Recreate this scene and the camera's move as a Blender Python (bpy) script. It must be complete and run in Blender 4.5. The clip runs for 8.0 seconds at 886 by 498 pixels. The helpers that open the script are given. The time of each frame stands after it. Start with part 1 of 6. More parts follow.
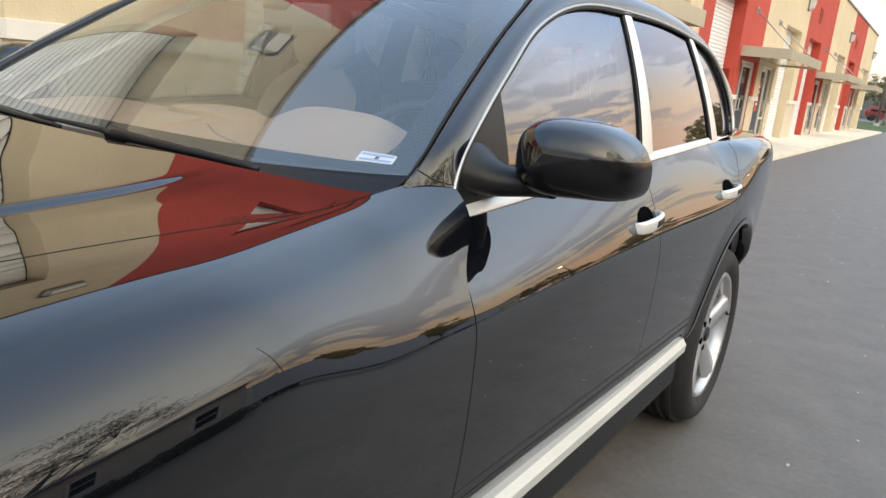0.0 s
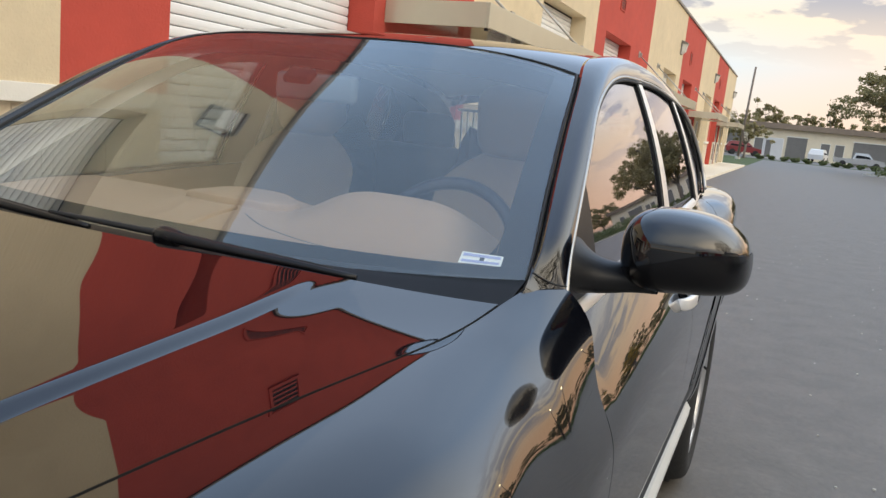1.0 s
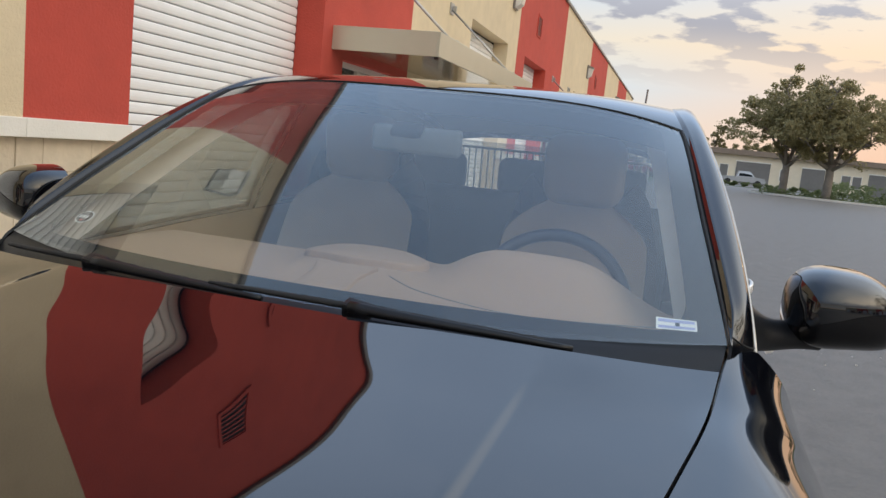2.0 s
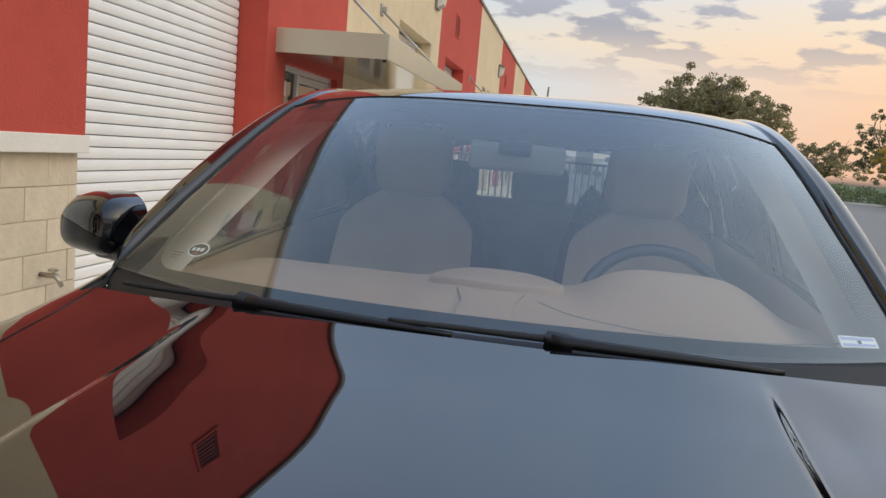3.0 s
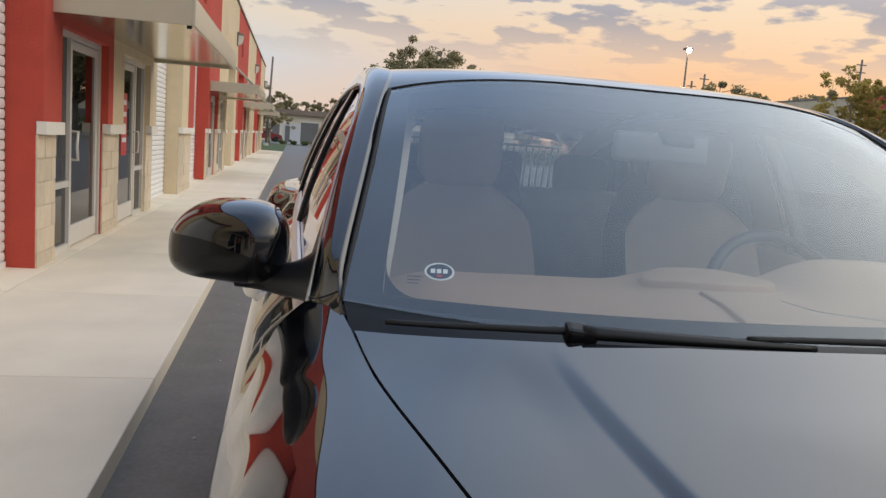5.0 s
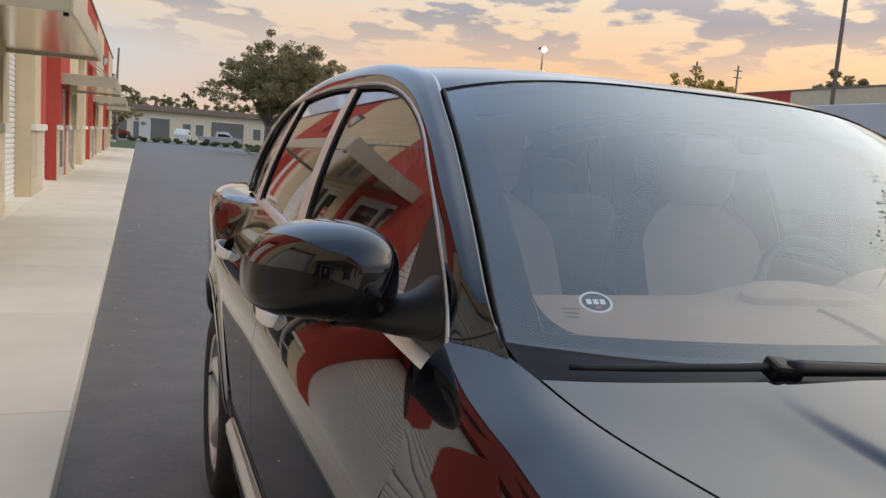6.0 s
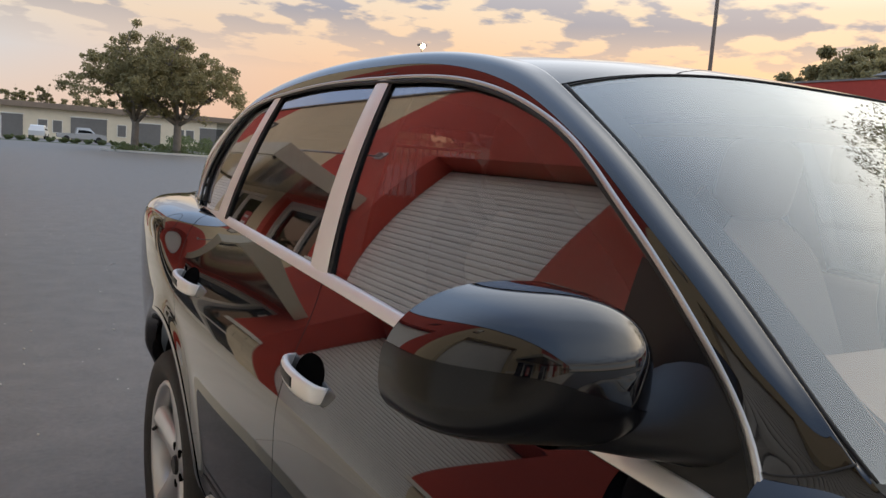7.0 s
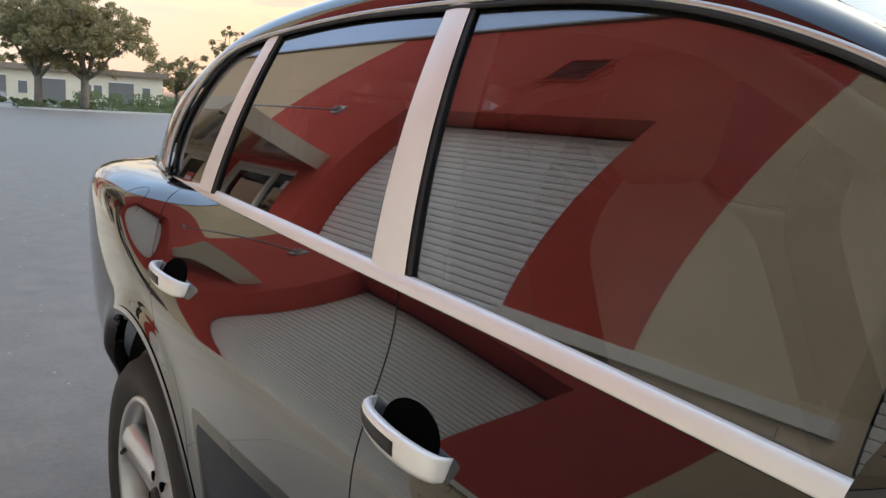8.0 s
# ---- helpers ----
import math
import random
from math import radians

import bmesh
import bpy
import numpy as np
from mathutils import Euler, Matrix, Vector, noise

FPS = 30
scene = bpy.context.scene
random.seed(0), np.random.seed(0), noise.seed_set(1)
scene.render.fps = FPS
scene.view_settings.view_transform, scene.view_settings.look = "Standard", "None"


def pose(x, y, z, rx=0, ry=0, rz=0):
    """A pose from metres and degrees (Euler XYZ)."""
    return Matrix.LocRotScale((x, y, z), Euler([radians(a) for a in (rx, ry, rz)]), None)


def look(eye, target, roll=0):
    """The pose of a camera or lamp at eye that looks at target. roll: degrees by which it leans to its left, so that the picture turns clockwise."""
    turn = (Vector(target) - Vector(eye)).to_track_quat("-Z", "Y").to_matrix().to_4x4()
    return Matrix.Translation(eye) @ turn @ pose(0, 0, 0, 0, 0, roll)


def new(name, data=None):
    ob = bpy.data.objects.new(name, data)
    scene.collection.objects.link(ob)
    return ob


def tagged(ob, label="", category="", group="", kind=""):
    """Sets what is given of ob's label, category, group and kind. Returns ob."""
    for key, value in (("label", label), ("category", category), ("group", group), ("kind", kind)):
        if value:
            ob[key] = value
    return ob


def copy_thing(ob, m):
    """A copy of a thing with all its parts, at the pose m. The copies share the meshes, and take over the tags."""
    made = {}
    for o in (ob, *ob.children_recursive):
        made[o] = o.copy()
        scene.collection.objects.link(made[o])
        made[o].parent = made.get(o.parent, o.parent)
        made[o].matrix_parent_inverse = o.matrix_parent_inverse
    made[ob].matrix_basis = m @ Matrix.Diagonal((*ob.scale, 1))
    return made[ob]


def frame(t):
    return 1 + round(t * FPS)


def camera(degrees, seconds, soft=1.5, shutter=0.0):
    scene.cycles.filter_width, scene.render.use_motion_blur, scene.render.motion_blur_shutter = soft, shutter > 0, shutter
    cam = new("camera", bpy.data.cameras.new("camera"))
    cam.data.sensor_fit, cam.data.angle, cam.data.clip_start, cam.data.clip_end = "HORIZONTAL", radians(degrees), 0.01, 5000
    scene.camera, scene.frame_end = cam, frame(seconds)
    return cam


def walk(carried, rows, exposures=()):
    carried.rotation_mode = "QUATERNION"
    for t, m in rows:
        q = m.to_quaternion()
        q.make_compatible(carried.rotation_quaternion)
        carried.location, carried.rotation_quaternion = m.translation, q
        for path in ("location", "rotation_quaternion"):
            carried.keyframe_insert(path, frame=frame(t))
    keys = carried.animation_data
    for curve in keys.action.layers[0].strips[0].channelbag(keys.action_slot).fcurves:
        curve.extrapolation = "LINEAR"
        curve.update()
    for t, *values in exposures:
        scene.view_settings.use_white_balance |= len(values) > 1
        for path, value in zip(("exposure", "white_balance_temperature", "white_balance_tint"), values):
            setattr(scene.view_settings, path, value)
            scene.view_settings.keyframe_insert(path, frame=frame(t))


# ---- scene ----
import collections
cam = camera(59.3, 8.0, soft=1.45)
PATH = [
    (0, (1.564, -0.357, 1.361), (0.553, 1.305, 0.897), 6.2),
    (0.5, (1.375, -0.395, 1.383), (0.504, 1.361, 0.985), 6.2),
    (1, (1.136, -0.419, 1.414), (0.361, 1.393, 1.071), 5.9),
    (1.5, (0.883, -0.532, 1.445), (0.227, 1.334, 1.146), 6.1),
    (3, (0.143, -0.652, 1.45), (-0.166, 1.308, 1.198), 5.0),
    (3.5, (-0.13, -0.738, 1.457), (-0.267, 1.241, 1.204), 4.8),
    (4, (-0.347, -0.722, 1.442), (-0.315, 1.261, 1.185), 4.5),
    (4.5, (-0.596, -0.57, 1.426), (-0.388, 1.402, 1.161), 4.4),
    (6, (-1.238, -0.125, 1.406), (-0.505, 1.719, 1.157), 4.3),
    (6.5, (-1.319, 0.165, 1.407), (-0.443, 1.947, 1.173), 4.0),
    (7, (-1.434, 0.447, 1.409), (-0.421, 2.156, 1.173), 4.1),
    (7.5, (-1.475, 0.692, 1.399), (-0.371, 2.335, 1.117), 3.7),
    (8, (-1.451, 0.988, 1.393), (-0.281, 2.573, 1.05), 3.3),
]
walk(cam, [(t, look(eye, target, roll)) for t, eye, target, roll in PATH],
     exposures=[(0, 0.89, 6700, 6), (0.5, 0.70, 6700, 6), (1.0, 0.58, 6650, 7), (1.5, 0.44, 6600, 8), (3.0, 0.22, 6500, 8), (4.0, 0.15, 6550, 9),
                (6.0, 0.05, 6500, 10), (6.5, 0.06, 6500, 10), (7.0, 0.12, 6500, 10), (7.5, 0.30, 6350, 7), (8.0, 0.69, 6200, 5)])

# ---------------------------------------------------------------- world and light
SUNSET = (0.82, 0.57)          # compass way of the glow, x and y


def build_world():
    w = bpy.data.worlds.new("evening_sky")
    scene.world = w
    w.use_nodes = True
    nt = w.node_tree
    nt.nodes.clear()
    N, L = nt.nodes.new, nt.links.new

    def math_node(op, a, b=None, clamp=False):
        n = N("ShaderNodeMath")
        n.operation, n.use_clamp = op, clamp
        for i, v in enumerate((a, b)):
            if v is None:
                continue
            if isinstance(v, (int, float)):
                n.inputs[i].default_value = v
            else:
                L(v, n.inputs[i])
        return n.outputs[0]

    def ramp(fac, stops):
        n = N("ShaderNodeValToRGB")
        e = n.color_ramp.elements
        while len(e) < len(stops):
            e.new(0.5)
        for el, (p, c) in zip(e, stops):
            el.position, el.color = p, (*c, 1)
        L(fac, n.inputs[0])
        return n.outputs[0]

    def mix(fac, a, b, mode="MIX"):
        n = N("ShaderNodeMix")
        n.data_type, n.blend_type = "RGBA", mode
        if isinstance(fac, (int, float)):
            n.inputs[0].default_value = fac
        else:
            L(fac, n.inputs[0])
        for s, v in ((6, a), (7, b)):
            if isinstance(v, tuple):
                n.inputs[s].default_value = (*v, 1)
            else:
                L(v, n.inputs[s])
        return n.outputs[2]

    tc = N("ShaderNodeTexCoord")
    sep = N("ShaderNodeSeparateXYZ")
    L(tc.outputs["Generated"], sep.inputs[0])
    x, y, z = sep.outputs
    up = math_node("MAXIMUM", z, 0.0)
    warm = math_node("ADD", math_node("MULTIPLY", x, SUNSET[0]), math_node("MULTIPLY", y, SUNSET[1]))
    warm = math_node("MULTIPLY_ADD", warm, 0.5)
    warm.node.inputs[2].default_value = 0.5
    warm = ramp(warm, [(0.73, (0, 0, 0)), (0.945, (1, 1, 1))])
    glow = ramp(up, [(0.0, (0.60, 0.33, 0.22)), (0.09, (0.73, 0.425, 0.24)), (0.18, (0.72, 0.56, 0.40)), (0.30, (0.74, 0.67, 0.58))])
    cool = ramp(up, [(0.0, (0.60, 0.47, 0.40)), (0.045, (0.54, 0.50, 0.47)), (0.09, (0.45, 0.51, 0.56)), (0.145, (0.58, 0.52, 0.44)), (0.20, (0.45, 0.50, 0.57)), (0.30, (0.42, 0.53, 0.70))])
    clear = mix(warm, cool, glow)
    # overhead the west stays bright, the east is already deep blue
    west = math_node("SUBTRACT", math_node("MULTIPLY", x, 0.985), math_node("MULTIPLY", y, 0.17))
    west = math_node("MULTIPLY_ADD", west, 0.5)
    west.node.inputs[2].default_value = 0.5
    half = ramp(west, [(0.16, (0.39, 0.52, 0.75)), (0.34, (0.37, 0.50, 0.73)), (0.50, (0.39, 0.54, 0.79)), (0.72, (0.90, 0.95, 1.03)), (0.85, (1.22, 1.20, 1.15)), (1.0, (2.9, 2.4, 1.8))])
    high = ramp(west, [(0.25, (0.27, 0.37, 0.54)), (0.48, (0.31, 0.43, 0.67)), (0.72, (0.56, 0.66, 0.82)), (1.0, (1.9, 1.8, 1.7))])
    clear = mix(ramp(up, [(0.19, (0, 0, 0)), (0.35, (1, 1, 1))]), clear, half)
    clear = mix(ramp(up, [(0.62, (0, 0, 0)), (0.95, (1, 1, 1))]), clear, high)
    # flat evening clouds on a plane far overhead
    deep = math_node("ADD", up, 0.16)
    comb = N("ShaderNodeCombineXYZ")
    L(math_node("DIVIDE", x, deep), comb.inputs[0])
    L(math_node("DIVIDE", y, deep), comb.inputs[1])
    big = N("ShaderNodeTexNoise")
    big.inputs["Scale"].default_value, big.inputs["Detail"].default_value, big.inputs["Roughness"].default_value = 2.5, 7.0, 0.52
    L(comb.outputs[0], big.inputs["Vector"])
    small = N("ShaderNodeTexNoise")
    small.inputs["Scale"].default_value, small.inputs["Detail"].default_value = 5.8, 6.0
    L(comb.outputs[0], small.inputs["Vector"])
    dens = math_node("ADD", math_node("MULTIPLY", big.outputs[0], 0.6), math_node("MULTIPLY", small.outputs[0], 0.4))
    cover = ramp(dens, [(0.487, (0, 0, 0)), (0.53, (1, 1, 1))])
    cover = math_node("MULTIPLY", cover, ramp(up, [(0.09, (0, 0, 0)), (0.17, (0.9, 0.9, 0.9)), (0.30, (0.5, 0.5, 0.5)), (0.40, (0.06, 0.06, 0.06)), (0.8, (0.0, 0.0, 0.0))]))
    cloud = ramp(up, [(0.0, (0.36, 0.29, 0.30)), (0.16, (0.25, 0.25, 0.30)), (0.35, (0.48, 0.52, 0.62)), (0.6, (0.85, 0.95, 1.15)), (1.0, (1.2, 1.4, 1.7))])
    sky = mix(cover, clear, cloud)
    low = mix(ramp(z, [(0.0, (0, 0, 0)), (0.01, (1, 1, 1))]), (0.10, 0.10, 0.10), sky)
    air = N("ShaderNodeTexSky")
    air.sky_type, air.sun_disc = "NISHITA", False
    air.sun_elevation, air.sun_rotation = radians(4), math.atan2(SUNSET[0], SUNSET[1])
    both = mix(0.006, low, air.outputs[0], "ADD")
    bg = N("ShaderNodeBackground")
    bg.inputs[1].default_value = 1.22
    L(both, bg.inputs[0])
    out = N("ShaderNodeOutputWorld")
    L(bg.outputs[0], out.inputs[0])


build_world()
sun = new("sun", bpy.data.lights.new("sun", "SUN"))
sun.data.energy, sun.data.angle, sun.data.color = 0.16, radians(150), (1.0, 0.86, 0.70)
sun.matrix_world = look((60 * SUNSET[0], 60 * SUNSET[1], 22), (0, 0, 0))

# ---------------------------------------------------------------- materials
def material(name, color, rough=0.6, metal=0.0, vary=0.12, scale=6.0, bump=0.0, bump_scale=60.0, tint=None, coat=0.0, ior=1.5, per_object=0.0):
    """A surface with two scales of variation in tone and, where given, fine relief."""
    m = bpy.data.materials.new(name)
    m.use_nodes = True
    nt = m.node_tree
    N, L = nt.nodes.new, nt.links.new
    b = nt.nodes["Principled BSDF"]
    b.inputs["Roughness"].default_value, b.inputs["Metallic"].default_value = rough, metal
    b.inputs["Coat Weight"].default_value, b.inputs["IOR"].default_value = coat, ior
    b.inputs["Coat Roughness"].default_value = 0.02
    tc = N("ShaderNodeTexCoord")
    n1, n2 = N("ShaderNodeTexNoise"), N("ShaderNodeTexNoise")
    n1.inputs["Scale"].default_value, n1.inputs["Detail"].default_value = scale * 0.12, 4
    n2.inputs["Scale"].default_value, n2.inputs["Detail"].default_value = scale, 6
    L(tc.outputs["Object"], n1.inputs["Vector"])
    L(tc.outputs["Object"], n2.inputs["Vector"])
    add = N("ShaderNodeMath")
    add.operation = "ADD"
    L(n1.outputs[0], add.inputs[0])
    L(n2.outputs[0], add.inputs[1])
    last = add.outputs[0]
    if per_object:
        info, mul = N("ShaderNodeObjectInfo"), N("ShaderNodeMath")
        mul.operation = "MULTIPLY_ADD"
        mul.inputs[1].default_value = per_object
        L(info.outputs["Random"], mul.inputs[0])
        L(last, mul.inputs[2])
        last = mul.outputs[0]
    r = N("ShaderNodeMapRange")
    r.inputs[1].default_value, r.inputs[2].default_value = 0.6, 1.4 + per_object
    r.inputs[3].default_value, r.inputs[4].default_value = 0.0, 1.0
    L(last, r.inputs[0])
    mx = N("ShaderNodeMix")
    mx.data_type = "RGBA"
    low = tint or tuple(c * (1 - vary) for c in color)
    mx.inputs[6].default_value = (*low, 1)
    mx.inputs[7].default_value = (*(min(1, c * (1 + vary)) for c in color), 1)
    L(r.outputs[0], mx.inputs[0])
    L(mx.outputs[2], b.inputs["Base Color"])
    if bump:
        n3, bp = N("ShaderNodeTexNoise"), N("ShaderNodeBump")
        n3.inputs["Scale"].default_value, n3.inputs["Detail"].default_value = bump_scale, 5
        L(tc.outputs["Object"], n3.inputs["Vector"])
        bp.inputs["Strength"].default_value, bp.inputs["Distance"].default_value = bump, 0.01
        L(n3.outputs[0], bp.inputs["Height"])
        L(bp.outputs[0], b.inputs["Normal"])
    return m


def gloss_curve(nt, stops):
    """Share of mirror gloss, from face-on (0) to grazing (1)."""
    lw, r = nt.nodes.new("ShaderNodeLayerWeight"), nt.nodes.new("ShaderNodeValToRGB")
    lw.inputs["Blend"].default_value = 0.5
    e = r.color_ramp.elements
    while len(e) < len(stops):
        e.new(0.5)
    for el, (p, v) in zip(e, stops):
        el.position, el.color = p, (v, v, v, 1)
    nt.links.new(lw.outputs["Facing"], r.inputs[0])
    return r.outputs[0]


def lacquer(name, color, stops, rough=0.02, sheen=(1, 1, 1)):
    """Dark paint under polished clear coat."""
    m = material(name, color, 0.55, vary=0.15, scale=3.0)
    nt = m.node_tree
    b, out = nt.nodes["Principled BSDF"], nt.nodes["Material Output"]
    b.inputs["Specular IOR Level"].default_value = 0.0
    g, mx = nt.nodes.new("ShaderNodeBsdfGlossy"), nt.nodes.new("ShaderNodeMixShader")
    g.inputs["Roughness"].default_value, g.inputs[0].default_value = rough, (*sheen, 1)
    nt.links.new(gloss_curve(nt, stops), mx.inputs[0])
    nt.links.new(b.outputs[0], mx.inputs[1])
    nt.links.new(g.outputs[0], mx.inputs[2])
    nt.links.new(mx.outputs[0], out.inputs[0])
    return m


def glass(name, tint, ior=1.6, rough=0.0, sheen=(1, 1, 1), stops=None, haze=0.0):
    """Thin sheet of glass: clear or tinted pass, mirror gloss by Fresnel or by a curve of its own, and a painted veil
    of haze.
    """
    m = bpy.data.materials.new(name)
    m.use_nodes = True
    nt = m.node_tree
    nt.nodes.clear()
    N, L = nt.nodes.new, nt.links.new
    t, g, f, mx, o = N("ShaderNodeBsdfTransparent"), N("ShaderNodeBsdfGlossy"), N("ShaderNodeFresnel"), N("ShaderNodeMixShader"), N("ShaderNodeOutputMaterial")
    t.inputs[0].default_value = (*tint, 1)
    g.inputs["Roughness"].default_value = rough
    g.inputs[0].default_value = (*sheen, 1)
    f.inputs[0].default_value = ior
    L(gloss_curve(nt, stops) if stops else f.outputs[0], mx.inputs[0])
    clear = t.outputs[0]
    # pale diffuse veil, uneven by noise: haze painted into the glass to lift it
    if haze:
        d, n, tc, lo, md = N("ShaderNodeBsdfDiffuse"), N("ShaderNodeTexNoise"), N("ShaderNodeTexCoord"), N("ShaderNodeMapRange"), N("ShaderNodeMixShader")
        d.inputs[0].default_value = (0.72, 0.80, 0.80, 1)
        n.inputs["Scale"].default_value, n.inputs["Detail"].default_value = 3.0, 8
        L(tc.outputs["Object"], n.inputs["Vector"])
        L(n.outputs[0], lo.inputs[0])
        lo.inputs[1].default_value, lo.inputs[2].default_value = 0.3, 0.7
        lo.inputs[3].default_value, lo.inputs[4].default_value = haze * 0.7, haze * 1.3
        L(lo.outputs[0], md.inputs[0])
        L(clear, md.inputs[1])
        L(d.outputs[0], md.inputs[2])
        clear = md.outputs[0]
    L(clear, mx.inputs[1])
    L(g.outputs[0], mx.inputs[2])
    L(mx.outputs[0], o.inputs[0])
    return m


def lamp_glow(name, color, strength):
    m = bpy.data.materials.new(name)
    m.use_nodes = True
    b = m.node_tree.nodes["Principled BSDF"]
    b.inputs["Base Color"].default_value = (*color, 1)
    b.inputs["Emission Color"].default_value = (*color, 1)
    b.inputs["Emission Strength"].default_value = strength
    return m


PAINT = lacquer("black_car_paint", (0.0030, 0.0034, 0.0050), ((0.0, 0.05), (0.3, 0.088), (0.4, 0.13), (0.5, 0.168), (0.62, 0.205), (0.74, 0.335), (0.83, 0.53), (1.0, 1.0)))
PLASTIC = material("black_satin_plastic", (0.008, 0.008, 0.009), 0.40, vary=0.2, scale=30, bump=0.05, bump_scale=900, ior=1.4)
SHELL = material("black_mirror_shell", (0.005, 0.005, 0.006), 0.20, vary=0.2, scale=30, bump=0.02, bump_scale=900, ior=1.36)
RUBBER = material("black_rubber", (0.012, 0.012, 0.012), 0.65, vary=0.25, scale=20, bump=0.1, bump_scale=400)
TYRE = material("tyre_rubber", (0.022, 0.021, 0.020), 0.75, vary=0.3, scale=25, bump=0.3, bump_scale=200)
CHROME = material("satin_aluminium", (0.86, 0.82, 0.77), 0.38, 0.45, 0.05, 12)
ARC_TRIM = material("dull_aluminium_strip", (0.52, 0.50, 0.47), 0.36, 0.85, 0.05, 12)
RIM = material("silver_alloy", (0.56, 0.56, 0.57), 0.30, 0.75, 0.08, 9)
SILL = material("silver_sill_paint", (0.66, 0.65, 0.61), 0.35, 0.2, 0.08, 9)
LEATHER = material("tan_leather", (0.34, 0.265, 0.20), 0.55, vary=0.14, scale=8, bump=0.15, bump_scale=300)
DASH = material("tan_dashboard_skin", (0.38, 0.26, 0.18), 0.65, vary=0.1, scale=8, bump=0.15, bump_scale=500)
CABIN = material("dark_cabin_trim", (0.125, 0.140, 0.145), 0.7, vary=0.2, scale=10)
HEADLINER = material("beige_headliner", (0.55, 0.48, 0.40), 0.9, vary=0.1, scale=14, bump=0.1, bump_scale=500)
WINDSCREEN = glass("windscreen_glass", (0.90, 0.94, 0.92), sheen=(0.90, 0.96, 1.0), stops=((0.0, 0.09), (0.3, 0.12), (0.4, 0.155), (0.5, 0.18), (0.62, 0.31), (0.74, 0.43), (0.83, 0.60), (1.0, 1.0)), haze=0.035)
SIDE_GLOSS = ((0.0, 0.10), (0.3, 0.13), (0.5, 0.21), (0.6, 0.31), (0.7, 0.335), (0.83, 0.60), (1.0, 1.0))
FRONT_TINT = glass("front_window_glass", (0.50, 0.53, 0.53), sheen=(0.95, 0.92, 0.97), stops=SIDE_GLOSS)
TINTED = glass("tinted_window_glass", (0.26, 0.26, 0.27), sheen=(0.95, 0.92, 0.97), stops=SIDE_GLOSS)
REAR_GLASS = glass("rear_window_glass", (0.45, 0.47, 0.47), 1.5)
SHADE_BAND = glass("dark_screen_edge", (0.16, 0.18, 0.25), 1.05)
FRIT = material("black_screen_border", (0.010, 0.011, 0.013), 0.6, vary=0.1, scale=10, ior=1.15)
CREAM = material("cream_stucco", (0.70, 0.575, 0.385), 0.9, vary=0.09, scale=5, bump=0.55, bump_scale=55)
RED = material("red_stucco", (0.50, 0.070, 0.046), 0.85, vary=0.12, scale=5, bump=0.55, bump_scale=55)
WHITE_TRIM = material("white_ledge_stucco", (0.80, 0.76, 0.68), 0.8, vary=0.06, scale=5, bump=0.3, bump_scale=80)
BLOCK = material("split_face_block", (0.66, 0.56, 0.42), 0.95, vary=0.20, scale=9, bump=1.0, bump_scale=26, per_object=0.5)
MORTAR = material("mortar", (0.60, 0.53, 0.42), 0.95, vary=0.12, scale=20, bump=0.4, bump_scale=90)
SLAT = material("white_roller_slats", (0.86, 0.86, 0.85), 0.45, vary=0.05, scale=3)
CANOPY = material("beige_canopy_metal", (0.54, 0.50, 0.38), 0.32, 0.25, 0.08, 2.5)
CANOPY_SOFFIT = material("bare_sheet_metal", (0.60, 0.56, 0.45), 0.16, 0.85, 0.12, 3)
COPING = material("grey_roof_coping", (0.22, 0.20, 0.18), 0.5, vary=0.12, scale=4)
STEEL = material("galvanised_steel", (0.45, 0.44, 0.42), 0.4, 0.8, 0.12, 20)
DOOR_FRAME = material("aluminium_door_frame", (0.72, 0.69, 0.64), 0.4, 0.3, 0.05, 12)
SHOP_GLASS = glass("dark_shop_glass", (0.05, 0.055, 0.055), 1.55)
SIGN_RED = material("red_sign", (0.55, 0.05, 0.04), 0.5, vary=0.08)
SIGN_WHITE = material("white_sign_print", (0.8, 0.8, 0.78), 0.5, vary=0.05)
BLACK_PRINT = material("black_print", (0.012, 0.012, 0.014), 0.5, vary=0.1)
# flat black that paints the shade of hollows not cut into the shape
HOLLOW_SHADE = material("painted_hollow_shade", (0.002, 0.002, 0.002), 0.9, vary=0.1, ior=1.08)
ASPHALT = material("asphalt", (0.142, 0.122, 0.100), 0.55, vary=0.30, scale=34, bump=0.42, bump_scale=300, ior=1.7)
CONCRETE = material("pavement_concrete", (0.80, 0.715, 0.575), 0.9, vary=0.10, scale=2.2, bump=0.25, bump_scale=120)
KERB = material("kerb_concrete", (0.62, 0.58, 0.50), 0.9, vary=0.12, scale=6, bump=0.3, bump_scale=80)
GRASS = material("lawn_grass", (0.075, 0.105, 0.030), 0.95, vary=0.35, scale=3, bump=0.8, bump_scale=60)
BARK = material("oak_bark", (0.24, 0.20, 0.165), 0.95, vary=0.3, scale=12, bump=0.9, bump_scale=40)
def leaf_material(name, color):
    """Thin leaves: part of the light passes through."""
    m = material(name, color, 0.6, vary=0.35, scale=1.6)
    nt = m.node_tree
    b, out = nt.nodes["Principled BSDF"], nt.nodes["Material Output"]
    t, mx = nt.nodes.new("ShaderNodeBsdfTranslucent"), nt.nodes.new("ShaderNodeMixShader")
    nt.links.new(b.inputs["Base Color"].links[0].from_socket, t.inputs[0])
    mx.inputs[0].default_value = 0.45
    nt.links.new(b.outputs[0], mx.inputs[1])
    nt.links.new(t.outputs[0], mx.inputs[2])
    nt.links.new(mx.outputs[0], out.inputs[0])
    return m


